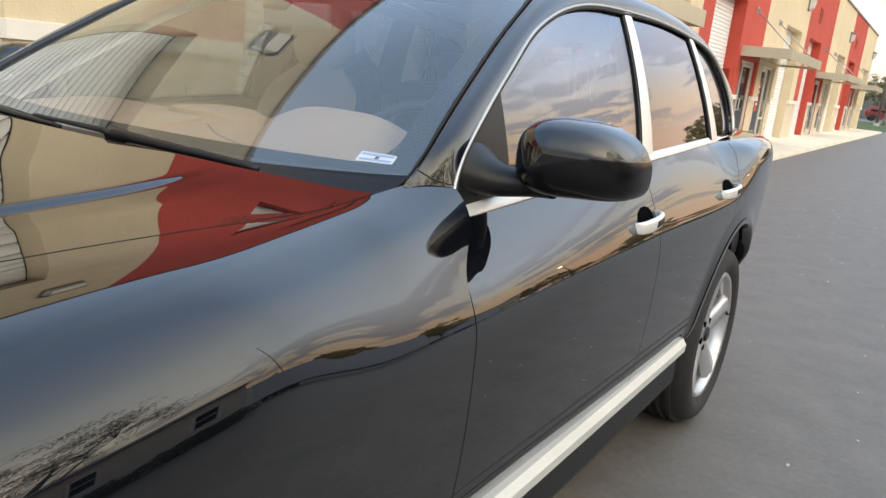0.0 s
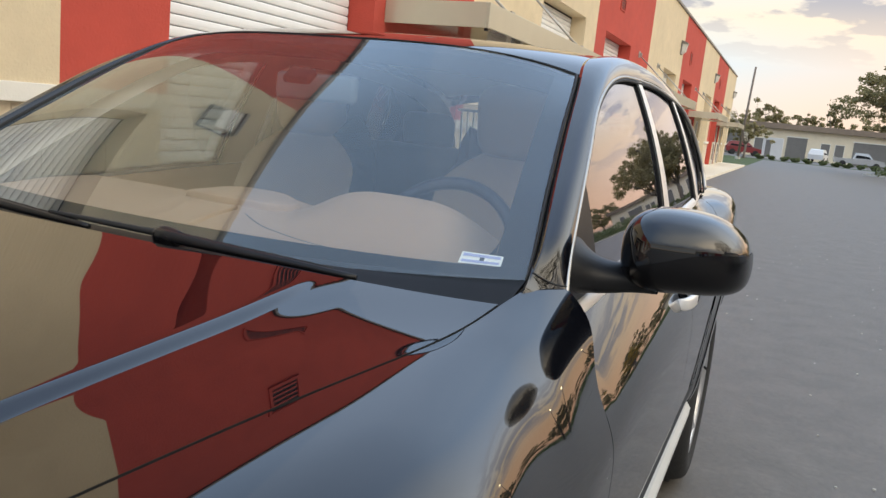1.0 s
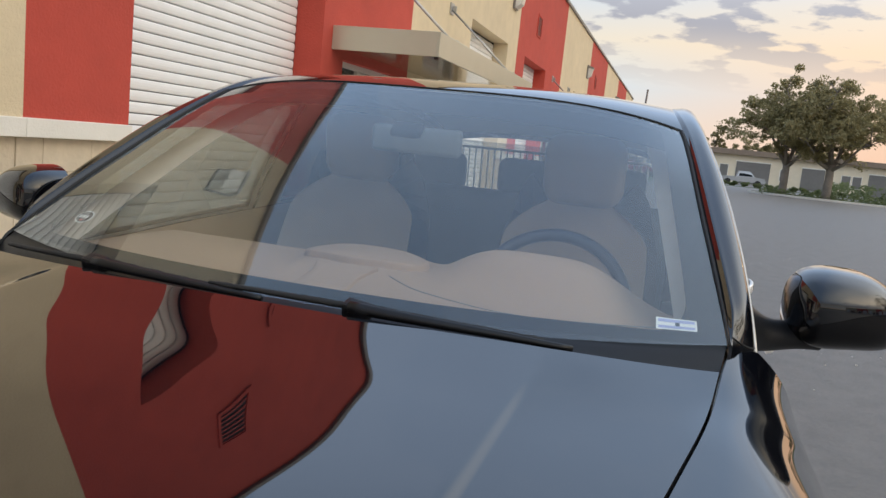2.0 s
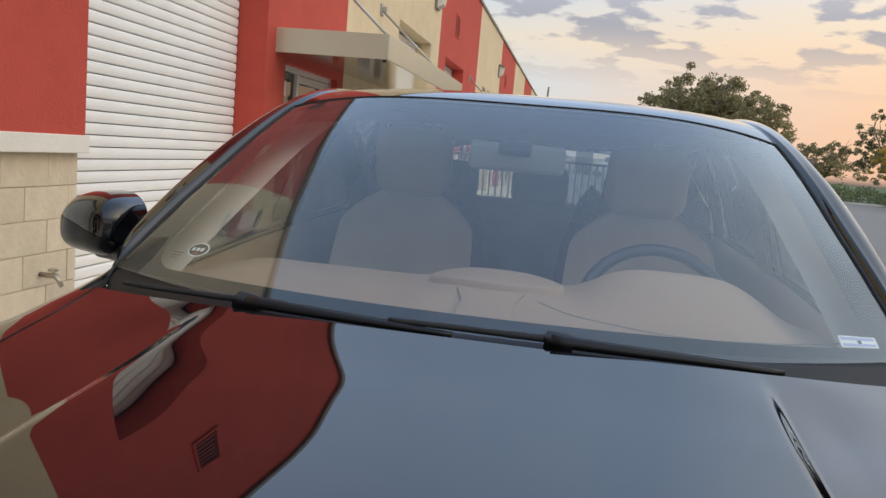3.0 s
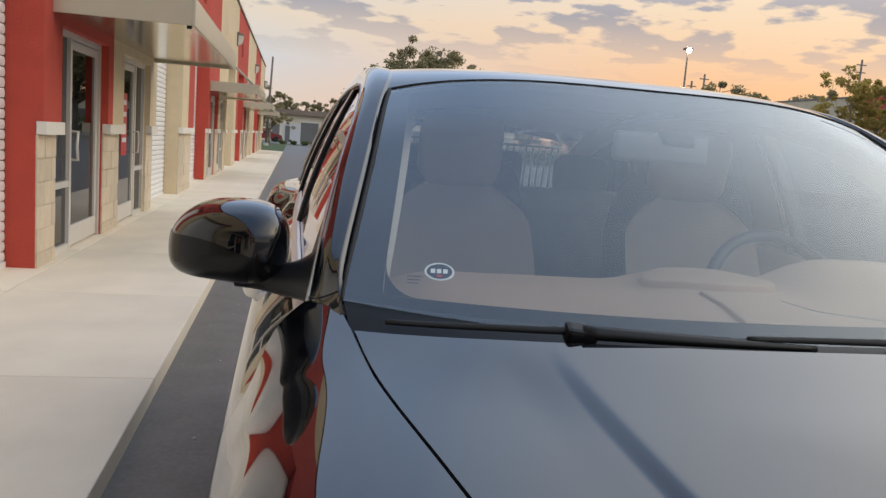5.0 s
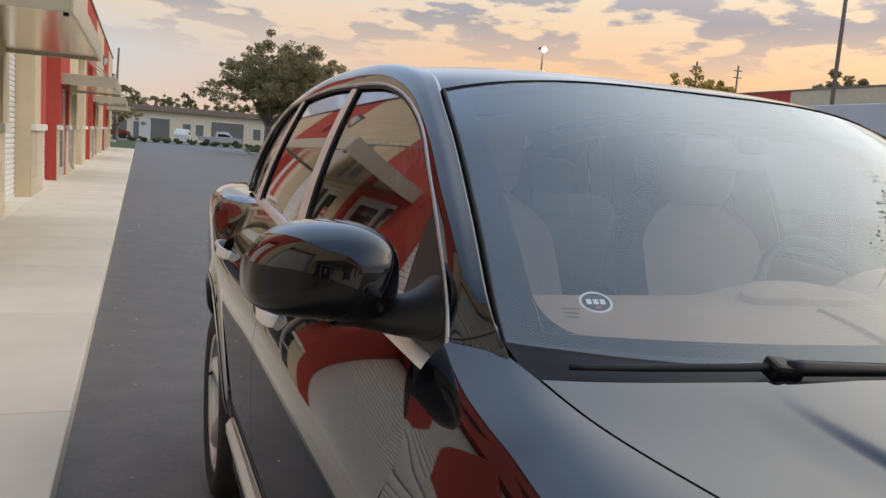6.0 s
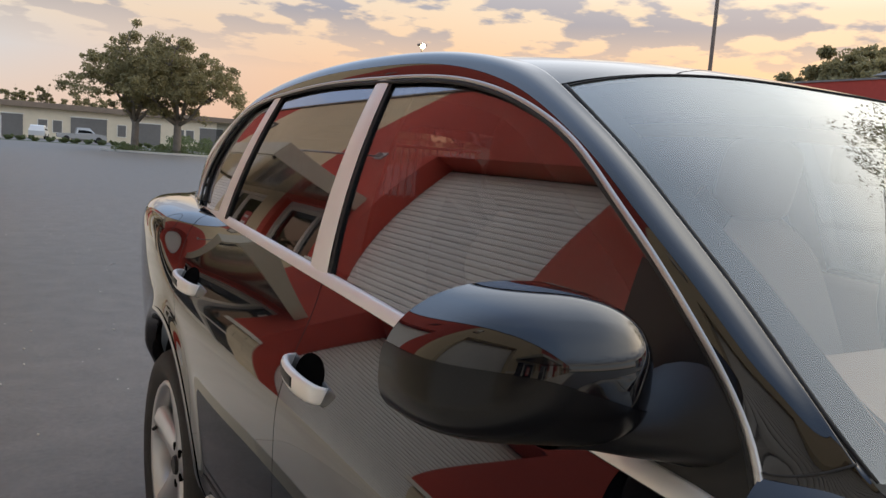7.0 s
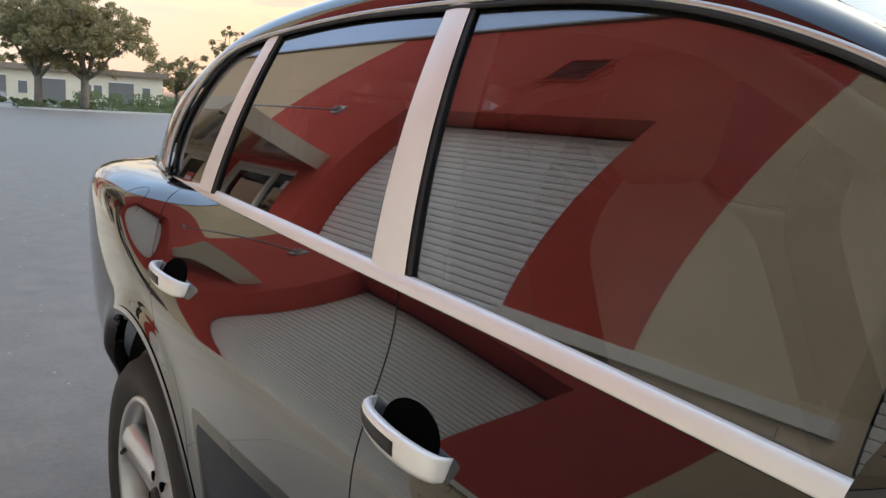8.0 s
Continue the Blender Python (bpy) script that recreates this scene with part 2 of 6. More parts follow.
LEAF = leaf_material("oak_leaves", (0.34, 0.29, 0.14))
LEAF_YELLOW = leaf_material("yellow_leaves", (0.66, 0.46, 0.09))
LEAF_YELLOW_GREEN = leaf_material("yellowing_leaves", (0.46, 0.35, 0.09))
LEAF_HEDGE = leaf_material("hedge_leaves", (0.15, 0.18, 0.075))
HOUSE_WALL = material("cream_house_siding", (0.74, 0.66, 0.50), 0.7, vary=0.1, scale=5)
FAR_WALL = material("far_cream_wall", (0.76, 0.66, 0.50), 0.9, vary=0.08, scale=1.5)
FAR_ROOF = material("brown_fascia", (0.23, 0.175, 0.13), 0.8, vary=0.15, scale=2)
FAR_DOOR = material("grey_workshop_door", (0.17, 0.16, 0.15), 0.6, vary=0.12, scale=3)
HOUSE_ROOF = material("grey_shingle_roof", (0.22, 0.21, 0.20), 0.9, vary=0.18, scale=6)
CAR_WHITE = material("white_car_paint", (0.75, 0.74, 0.72), 0.25, vary=0.04)
CAR_GREY = material("silver_car_paint", (0.46, 0.46, 0.46), 0.25, 0.3, vary=0.08)
CAR_RED = material("dark_red_car_paint", (0.22, 0.03, 0.03), 0.3, vary=0.08)
POLE = material("brown_pole_paint", (0.20, 0.155, 0.125), 0.6, vary=0.15, scale=6)
TRAILER = material("white_trailer_sheet", (0.62, 0.61, 0.60), 0.45, vary=0.06, scale=2)
GLOW = lamp_glow("lamp_glow", (1.0, 0.80, 0.45), 14.0)
LINE = material("white_line_paint", (0.55, 0.54, 0.50), 0.8, vary=0.2, scale=9)
VALVE = material("brass_tap", (0.45, 0.40, 0.33), 0.35, 0.8, 0.2, 30)

# ---------------------------------------------------------------- building helpers
def mesh_of(name, verts, faces, mat, smooth=False):
    me = bpy.data.meshes.new(name)
    me.from_pydata([tuple(v) for v in verts], [], [tuple(int(i) for i in f) for f in faces])
    me.materials.append(mat)
    if smooth:
        me.polygons.foreach_set("use_smooth", [True] * len(me.polygons))
    me.update()
    return me


def put(name, me, parent=None, label="", at=None):
    ob = new(name, me)
    if at is not None:
        ob.matrix_basis = at
    if parent is not None:
        ob.parent = parent
    if label:
        ob["label"] = label
    return ob


def empty(name, label, category, group="", kind="", at=None):
    ob = new(name)
    if at is not None:
        ob.matrix_basis = at
    return tagged(ob, label, category, group, kind)


class Soup:
    """Collects boxes, tubes and sheets into one mesh."""

    def __init__(self):
        self.v, self.f = [], []

    def add(self, verts, faces):
        n = len(self.v)
        self.v += [tuple(p) for p in verts]
        self.f += [tuple(i + n for i in f) for f in faces]
        return self

    def box(self, x0, x1, y0, y1, z0, z1, m=None, bevel=0.0):
        if bevel:
            bm = bmesh.new()
            bmesh.ops.create_cube(bm, size=1.0, matrix=Matrix.Translation(((x0 + x1) / 2, (y0 + y1) / 2, (z0 + z1) / 2)) @ Matrix.Diagonal((x1 - x0, y1 - y0, z1 - z0, 1)))
            bmesh.ops.bevel(bm, geom=bm.edges[:], offset=bevel, segments=2, affect="EDGES", profile=0.6)
            bm.verts.ensure_lookup_table()
            vs, fs = [v.co.copy() for v in bm.verts], [[v.index for v in f.verts] for f in bm.faces]
            bm.free()
        else:
            vs = [Vector((x, y, z)) for x in (x0, x1) for y in (y0, y1) for z in (z0, z1)]
            fs = [(0, 1, 3, 2), (4, 6, 7, 5), (0, 4, 5, 1), (2, 3, 7, 6), (0, 2, 6, 4), (1, 5, 7, 3)]
        if m is not None:
            vs = [m @ v for v in vs]
        return self.add(vs, fs)

    def tube(self, points, radii, sides=8, cap=True):
        pts = [Vector(p) for p in points]
        radii = [radii] * len(pts) if isinstance(radii, (int, float)) else radii
        rings, side = [], None
        for i, p in enumerate(pts):
            way = (pts[min(i + 1, len(pts) - 1)] - pts[max(i - 1, 0)]).normalized()
            if side is None:
                side = way.orthogonal().normalized()
            side = (side - way * side.dot(way)).normalized()
            other = way.cross(side)
            rings.append([p + (side * math.cos(a) + other * math.sin(a)) * radii[i] for a in (2 * math.pi * k / sides for k in range(sides))])
        vs = [v for r in rings for v in r]
        fs = [(i * sides + k, i * sides + (k + 1) % sides, (i + 1) * sides + (k + 1) % sides, (i + 1) * sides + k) for i in range(len(rings) - 1) for k in range(sides)]
        if cap:
            fs += [tuple(range(sides))[::-1], tuple((len(rings) - 1) * sides + k for k in range(sides))]
        return self.add(vs, fs)

    def mesh(self, name, mat, smooth=False):
        return mesh_of(name, self.v, self.f, mat, smooth)


def solid(ob, thick, rim_mat=None):
    """Gives a sheet its thickness, with crisp cut edges dark like an open shut line."""
    me = ob.data
    n = len(me.vertices)
    V = np.zeros(n * 3)
    me.vertices.foreach_get("co", V)
    V = V.reshape(-1, 3)
    faces = [tuple(p.vertices) for p in me.polygons]
    N = np.zeros_like(V)
    count = collections.Counter()
    for f in faces:
        c = np.cross(V[f[2]] - V[f[0]], V[f[-1]] - V[f[1]])
        for k in f:
            N[k] += c
        for e in zip(f, f[1:] + f[:1]):
            count[frozenset(e)] += 1
    N /= np.maximum(np.linalg.norm(N, axis=1), 1e-12)[:, None]
    B = V - N * thick
    verts, out, mats = [V, B], list(faces) + [tuple(n + k for k in f[::-1]) for f in faces], [0] * (2 * len(faces))
    top, rim = 2 * n, []
    for f in faces:
        for e in zip(f, f[1:] + f[:1]):
            if rim_mat is not False and count[frozenset(e)] == 1 and e[0] != e[1]:
                rim += [V[e[1]], V[e[0]], B[e[0]], B[e[1]]]
                out.append((top, top + 1, top + 2, top + 3))
                mats.append(1)
                top += 4
    new_me = bpy.data.meshes.new(me.name)
    new_me.from_pydata(np.concatenate(verts + ([np.array(rim)] if rim else [])).tolist(), [], out)
    new_me.materials.append(me.materials[0])
    new_me.materials.append(rim_mat or RUBBER)
    new_me.polygons.foreach_set("material_index", mats)
    new_me.polygons.foreach_set("use_smooth", [m == 0 for m in mats])
    ob.data = new_me
    return ob


def grid_mesh(name, P, mat, outward=None, smooth=True):
    """A sheet from an n x m x 3 array of points; outward: a point that its normals turn away from."""
    n, m = P.shape[:2]
    i = np.arange(n * m).reshape(n, m)
    q = np.stack([i[:-1, :-1], i[1:, :-1], i[1:, 1:], i[:-1, 1:]], -1).reshape(-1, 4)
    if outward is not None:
        flat = P.reshape(-1, 3)
        nrm = np.cross(flat[q[:, 1]] - flat[q[:, 0]], flat[q[:, 3]] - flat[q[:, 0]])
        if (nrm * (flat[q].mean(1) - np.array(outward))).sum() < 0:
            q = q[:, ::-1]
    return mesh_of(name, P.reshape(-1, 3), q, mat, smooth)


def curve(xs, ys):
    """A natural cubic through the knots."""
    xs, ys = np.array(xs, float), np.array(ys, float)
    n, h = len(xs), np.diff(xs)
    A, r = np.eye(n), np.zeros(n)
    for k in range(1, n - 1):
        A[k, k - 1:k + 2] = h[k - 1], 2 * (h[k - 1] + h[k]), h[k]
        r[k] = 6 * ((ys[k + 1] - ys[k]) / h[k] - (ys[k] - ys[k - 1]) / h[k - 1])
    s = np.linalg.solve(A, r)

    def at(x):
        x = np.asarray(x, float)
        xc = np.clip(x, xs[0], xs[-1])
        k = np.clip(np.searchsorted(xs, xc) - 1, 0, n - 2)
        a, b, hk = xs[k + 1] - xc, xc - xs[k], h[k]
        return (s[k] * a**3 + s[k + 1] * b**3) / (6 * hk) + (ys[k] / hk - s[k] * hk / 6) * a + (ys[k + 1] / hk - s[k + 1] * hk / 6) * b
    return at


def mix(a, b, t):
    return a + (b - a) * t


def step(x, a, b):
    t = np.clip((np.asarray(x, float) - a) / (b - a), 0, 1)
    return t * t * (3 - 2 * t)
# ---------------------------------------------------------------- ground
def sheet(name, x0, x1, y0, y1, z, mat, label, category, cells=1):
    xs, ys = np.linspace(x0, x1, cells + 1), np.linspace(y0, y1, cells + 1)
    P = np.stack([*np.meshgrid(xs, ys, indexing="ij"), np.full((cells + 1, cells + 1), z)], -1)
    return tagged(put(name, grid_mesh(name, P, mat, (0, 0, -50))), label, category, kind="structure")


sheet("ground", -1500, 1500, -1500, 2500, -0.03, GRASS, "flat open ground with short grass", "ground", 8)
sheet("road", -1.53, 60, -60, 88, 0.0, ASPHALT, "worn grey asphalt of the parking lot", "asphalt", 4)
sheet("road", -40, 60, 93, 118, -0.004, ASPHALT, "grey asphalt yard before the far workshops", "asphalt", 2)

pavement = empty("pavement", "pale concrete walkway along the striped building", "pavement", kind="structure")
slab_me = Soup().box(-0.680, 0.680, -1.0235, 1.0235, -0.2, 0.10, None, 0.008).mesh("slab", CONCRETE)
apron_me = Soup().box(-0.225, 0.225, -1.0235, 1.0235, -0.2, 0.098, None, 0.008).mesh("slab", CONCRETE)
for k in range(38):
    y = -24.0 + 2.05 * k
    put("slab", slab_me, pavement, at=pose(-2.180, y, 0))
    put("slab", apron_me, pavement, at=pose(-3.095, y, 0))
put("bedding", Soup().box(-3.3, -1.51, -60, 54, -0.2, 0.085).mesh("bedding", MORTAR), pavement)
cap = Soup().tube([(0, 0, 0.0), (0, 0, 0.012)], 0.055, 20).mesh("drain_cap", RUBBER)
tagged(put("drain_cap", cap, at=pose(-2.60, 3.45, 0.098)), "small black round drain cap set in the concrete walkway", "drain cap")

# grit and leaf litter on the lot, as loose stuff
rng = np.random.default_rng(4)
grit = Soup()
for k in range(420):
    x, y = rng.uniform(-1.4, 7.0), rng.uniform(-0.5, 16.0)
    if -1.1 < x < 1.1 and y < 4.2:
        continue
    r = rng.uniform(0.003, 0.007)
    grit.box(-r, r, -r * 0.8, r * 0.8, 0, r * 0.9, pose(x, y, 0.001, 0, 0, rng.uniform(0, 180)))
tagged(put("grit", grit.mesh("grit", KERB)), "pale grit and crumbs scattered on the asphalt", "grit", kind="stuff")

# ---------------------------------------------------------------- the striped industrial building
BAY, FACE = 12.8, -2.9
ROLLERS, SHOPS = ((-5.52, -2.72), (2.72, 5.52)), ((-2.20, -0.41), (0.41, 2.20))
SOLIDS = ((-6.40, -5.52), (-2.72, -2.20), (-0.41, -0.17), (-0.17, 0.41), (2.20, 2.72), (5.52, 6.40))
SPLIT = -0.17


def slat_profile(length, count, pitch):
    """Roller slats seen from the front: each is a shallow round rib with a groove over it."""
    s = Soup()
    for k in range(count):
        z = k * pitch
        pts = [(-0.016, 0.0), (-0.016, 0.055), (0.007, 0.06), (0.013, 0.17), (0.0165, 0.42), (0.0158, 0.65), (0.012, 0.85), (0.006, 0.965), (-0.016, 0.97), (-0.016, 1.0)]
        vs = [(x, y, z + t * pitch) for x, t in pts for y in (0, length)]
        n = len(pts)
        s.add(vs, [(2 * i, 2 * i + 1, 2 * i + 3, 2 * i + 2) for i in range(n - 1)])
        s.add([(-0.022, 0, z), (-0.022, length, z), (-0.022, 0, z + pitch), (-0.022, length, z + pitch)], [(0, 2, 3, 1)])
    return s


SLAT_P = 0.085
one_slat = slat_profile(2.8, 1, SLAT_P).mesh("slat", SLAT)
whole_curtain = slat_profile(2.8, 40, SLAT_P).mesh("curtain", SLAT)
block_me = [Soup().box(0, 0.05, 0.003, w - 0.003, 0.002, 0.2, None, 0.004).mesh("block", BLOCK) for w in (0.39, 0.195)]


def wainscot(parent, y0, y1, fine):
    """Split-face block up to the white ledge."""
    z0, rows = 0.02, 6
    soup = Soup()
    for r in range(rows):
        y, k = y0, r % 2
        first = True
        while y < y1 - 0.03:
            w = 0.2 if (first and k) else 0.4
            w = min(w, y1 - y)
            z = z0 + r * 0.202
            out = rng.uniform(0.0, 0.008)
            if fine:
                put("block", block_me[0 if w > 0.25 else 1], parent, at=Matrix.Translation((FACE - 0.10 + out, y, z)) @ Matrix.Diagonal((1, (w - 0.0) / (0.39 if w > 0.25 else 0.195), 1, 1)))
            else:
                soup.box(FACE - 0.10, FACE - 0.05 + out, y + 0.005, y + w - 0.005, z + 0.005, z + 0.198)
            y += w
            first = False
    if not fine:
        tagged(put("blockwork", soup.mesh("blockwork", BLOCK), parent), kind="stuff")


def shop_door(parent, y0, y1, flip, sign):
    """Glazed shop front: side light and door leaf in an aluminium frame."""
    d = put("shop_door", Soup().box(FACE - 0.16, FACE - 0.08, y0, y0 + 0.05, 0.1, 2.2).box(FACE - 0.16, FACE - 0.08, y1 - 0.05, y1, 0.1, 2.2)
            .box(FACE - 0.16, FACE - 0.08, y0 + 0.05, y1 - 0.05, 2.14, 2.2).mesh("shop_door", DOOR_FRAME), parent, "aluminium-framed glass shop door with side light")
    ys = y0 + 0.62 if not flip else y1 - 0.62
    a, b = (y0 + 0.05, ys) if not flip else (ys, y1 - 0.05)
    c, e = (ys, y1 - 0.05) if not flip else (y0 + 0.05, ys)
    put("mullion", Soup().box(FACE - 0.155, FACE - 0.085, ys - 0.03, ys + 0.03, 0.1, 2.14).box(FACE - 0.15, FACE - 0.09, a, b, 0.72, 0.78)
        .box(FACE - 0.15, FACE - 0.09, a, b, 0.1, 0.16).mesh("mullion", DOOR_FRAME), d)
    leaf = Soup().box(FACE - 0.15, FACE - 0.1, c + 0.02, c + 0.09, 0.12, 2.13).box(FACE - 0.15, FACE - 0.1, e - 0.09, e - 0.02, 0.12, 2.13)
    leaf.box(FACE - 0.15, FACE - 0.1, c + 0.09, e - 0.09, 2.05, 2.13).box(FACE - 0.15, FACE - 0.1, c + 0.09, e - 0.09, 0.12, 0.32)
    put("leaf", leaf.mesh("leaf", DOOR_FRAME), d)
    hy = c + 0.06 if not flip else e - 0.06
    put("pull_handle", Soup().tube([(FACE - 0.1, hy, 0.98), (FACE - 0.03, hy, 0.98), (FACE - 0.03, hy + (0.04 if flip else -0.04), 1.12), (FACE - 0.03, hy, 1.26), (FACE - 0.1, hy, 1.26)], 0.013, 8).mesh("pull_handle", DOOR_FRAME, True), d)
    put("pane", Soup().box(FACE - 0.126, FACE - 0.12, c + 0.09, e - 0.09, 0.32, 2.05).mesh("pane", SHOP_GLASS), d)
    put("pane", Soup().box(FACE - 0.126, FACE - 0.12, a, b, 0.78, 2.14).mesh("pane", SHOP_GLASS), d)
    put("pane", Soup().box(FACE - 0.126, FACE - 0.12, a, b, 0.16, 0.72).mesh("pane", SHOP_GLASS), d)
    if sign:
        m = (c + e) / 2
        put("sign", Soup().box(FACE - 0.118, FACE - 0.114, m - 0.17, m + 0.17, 0.95, 1.75).mesh("sign", SIGN_RED), d, "red notice hung inside the glass")
        for i, (z, w) in enumerate(((1.60, 0.11), (1.45, 0.12), (1.30, 0.09), (1.12, 0.12))):
            put("print", Soup().box(FACE - 0.113, FACE - 0.111, m - w, m + w, z, z + 0.06).mesh("print", SIGN_WHITE), d)
    else:
        put("print", Soup().box(FACE - 0.118, FACE - 0.115, a + 0.18, a + 0.30, 1.88, 2.04).mesh("print", SIGN_WHITE), d)


def canopy(parent, c):
    """Flat metal canopy hung on rods."""
    y0, y1, x0, x1, z0, z1 = c - 2.5, c + 2.46, FACE + 0.0, -1.745, 2.27, 2.51
    ob = put("canopy", Soup().box(x1 - 0.03, x1, y0, y1, z0, z1, None, 0.006).box(x0, x1 - 0.03, y0, y0 + 0.03, z0, z1, None, 0.006)
             .box(x0, x1 - 0.03, y1 - 0.03, y1, z0, z1, None, 0.006).box(x0, x1 - 0.03, y0 + 0.03, y1 - 0.03, z1 - 0.03, z1 - 0.004).mesh("canopy", CANOPY), parent, "beige sheet-metal canopy over two shop doors")
    sof = Soup()
    for k in range(8):
        a = y0 + 0.03 + k * (y1 - y0 - 0.06) / 8
        sof.box(x0, x1 - 0.03, a + 0.004, a + (y1 - y0 - 0.06) / 8 - 0.004, z0 + 0.04, z0 + 0.055)
    put("soffit", sof.mesh("soffit", CANOPY_SOFFIT), ob)
    put("gutter_outlet", Soup().tube([(x1 - 0.06, y0 + 0.1, z0 - 0.02), (x1 - 0.06, y0 + 0.1, z0 + 0.06)], 0.022, 10).mesh("gutter_outlet", BLACK_PRINT), ob)
    for u in (-1.55, 1.50):
        rod = put("tie_rod", Soup().tube([(x0, c + u, 3.42), (x1 - 0.15, c + u, z1 + 0.02)], 0.016, 8).mesh("tie_rod", STEEL, True), ob)
        put("bracket", Soup().box(x0, x0 + 0.02, c + u - 0.09, c + u + 0.09, 3.34, 3.50).box(x0 + 0.02, x0 + 0.08, c + u - 0.012, c + u + 0.012, 3.38, 3.46).mesh("bracket", STEEL), rod)
        put("clevis", Soup().box(x1 - 0.2, x1 - 0.1, c + u - 0.05, c + u + 0.05, z1, z1 + 0.05).mesh("clevis", STEEL), rod)


def wall_light(parent, y, z):
    h = put("wall_light", Soup().box(FACE, FACE + 0.05, y - 0.165, y + 0.165, z - 0.215, z + 0.24, None, 0.012).add(
        [(FACE + 0.05, y - 0.18, z + 0.23), (FACE + 0.05, y + 0.18, z + 0.23), (FACE + 0.22, y + 0.17, z + 0.17), (FACE + 0.22, y - 0.17, z + 0.17),
         (FACE + 0.05, y - 0.18, z + 0.14), (FACE + 0.05, y + 0.18, z + 0.14), (FACE + 0.22, y + 0.17, z + 0.12), (FACE + 0.22, y - 0.17, z + 0.12)],
        [(0, 1, 2, 3), (7, 6, 5, 4), (3, 2, 6, 7), (0, 3, 7, 4), (2, 1, 5, 6)]).mesh("wall_light", COPING), parent, "dark wall-pack lamp with a pale lens")
    put("lens", Soup().add([(FACE + 0.05, y - 0.15, z + 0.14), (FACE + 0.05, y + 0.15, z + 0.14), (FACE + 0.20, y + 0.14, z + 0.12), (FACE + 0.20, y - 0.14, z + 0.12),
        (FACE + 0.05, y - 0.15, z - 0.20), (FACE + 0.05, y + 0.15, z - 0.20), (FACE + 0.16, y + 0.14, z - 0.12), (FACE + 0.16, y - 0.14, z - 0.12)],
        [(0, 1, 2, 3), (7, 6, 5, 4), (3, 2, 6, 7), (0, 3, 7, 4), (2, 1, 5, 6)]).mesh("lens", DOOR_FRAME), h)


def louvre(parent, y, z):
    v = put("vent", Soup().box(FACE - 0.01, FACE + 0.02, y - 0.26, y - 0.22, z - 0.25, z + 0.25).box(FACE - 0.01, FACE + 0.02, y + 0.22, y + 0.26, z - 0.25, z + 0.25)
            .box(FACE - 0.01, FACE + 0.02, y - 0.22, y + 0.22, z + 0.21, z + 0.25).box(FACE - 0.01, FACE + 0.02, y - 0.22, y + 0.22, z - 0.25, z - 0.21).mesh("vent", RED), parent, "red painted louvred wall vent")
    back = Soup().box(FACE + 0.001, FACE + 0.003, y - 0.22, y + 0.22, z - 0.21, z + 0.21)
    put("backing", back.mesh("backing", BLACK_PRINT), v)
    for k in range(7):
        zz = z - 0.18 + k * 0.06
        put("slat", Soup().add([(FACE + 0.004, y - 0.22, zz + 0.03), (FACE + 0.004, y + 0.22, zz + 0.03), (FACE + 0.018, y + 0.22, zz), (FACE + 0.018, y - 0.22, zz)], [(0, 1, 2, 3)]).mesh("slat", RED), v)


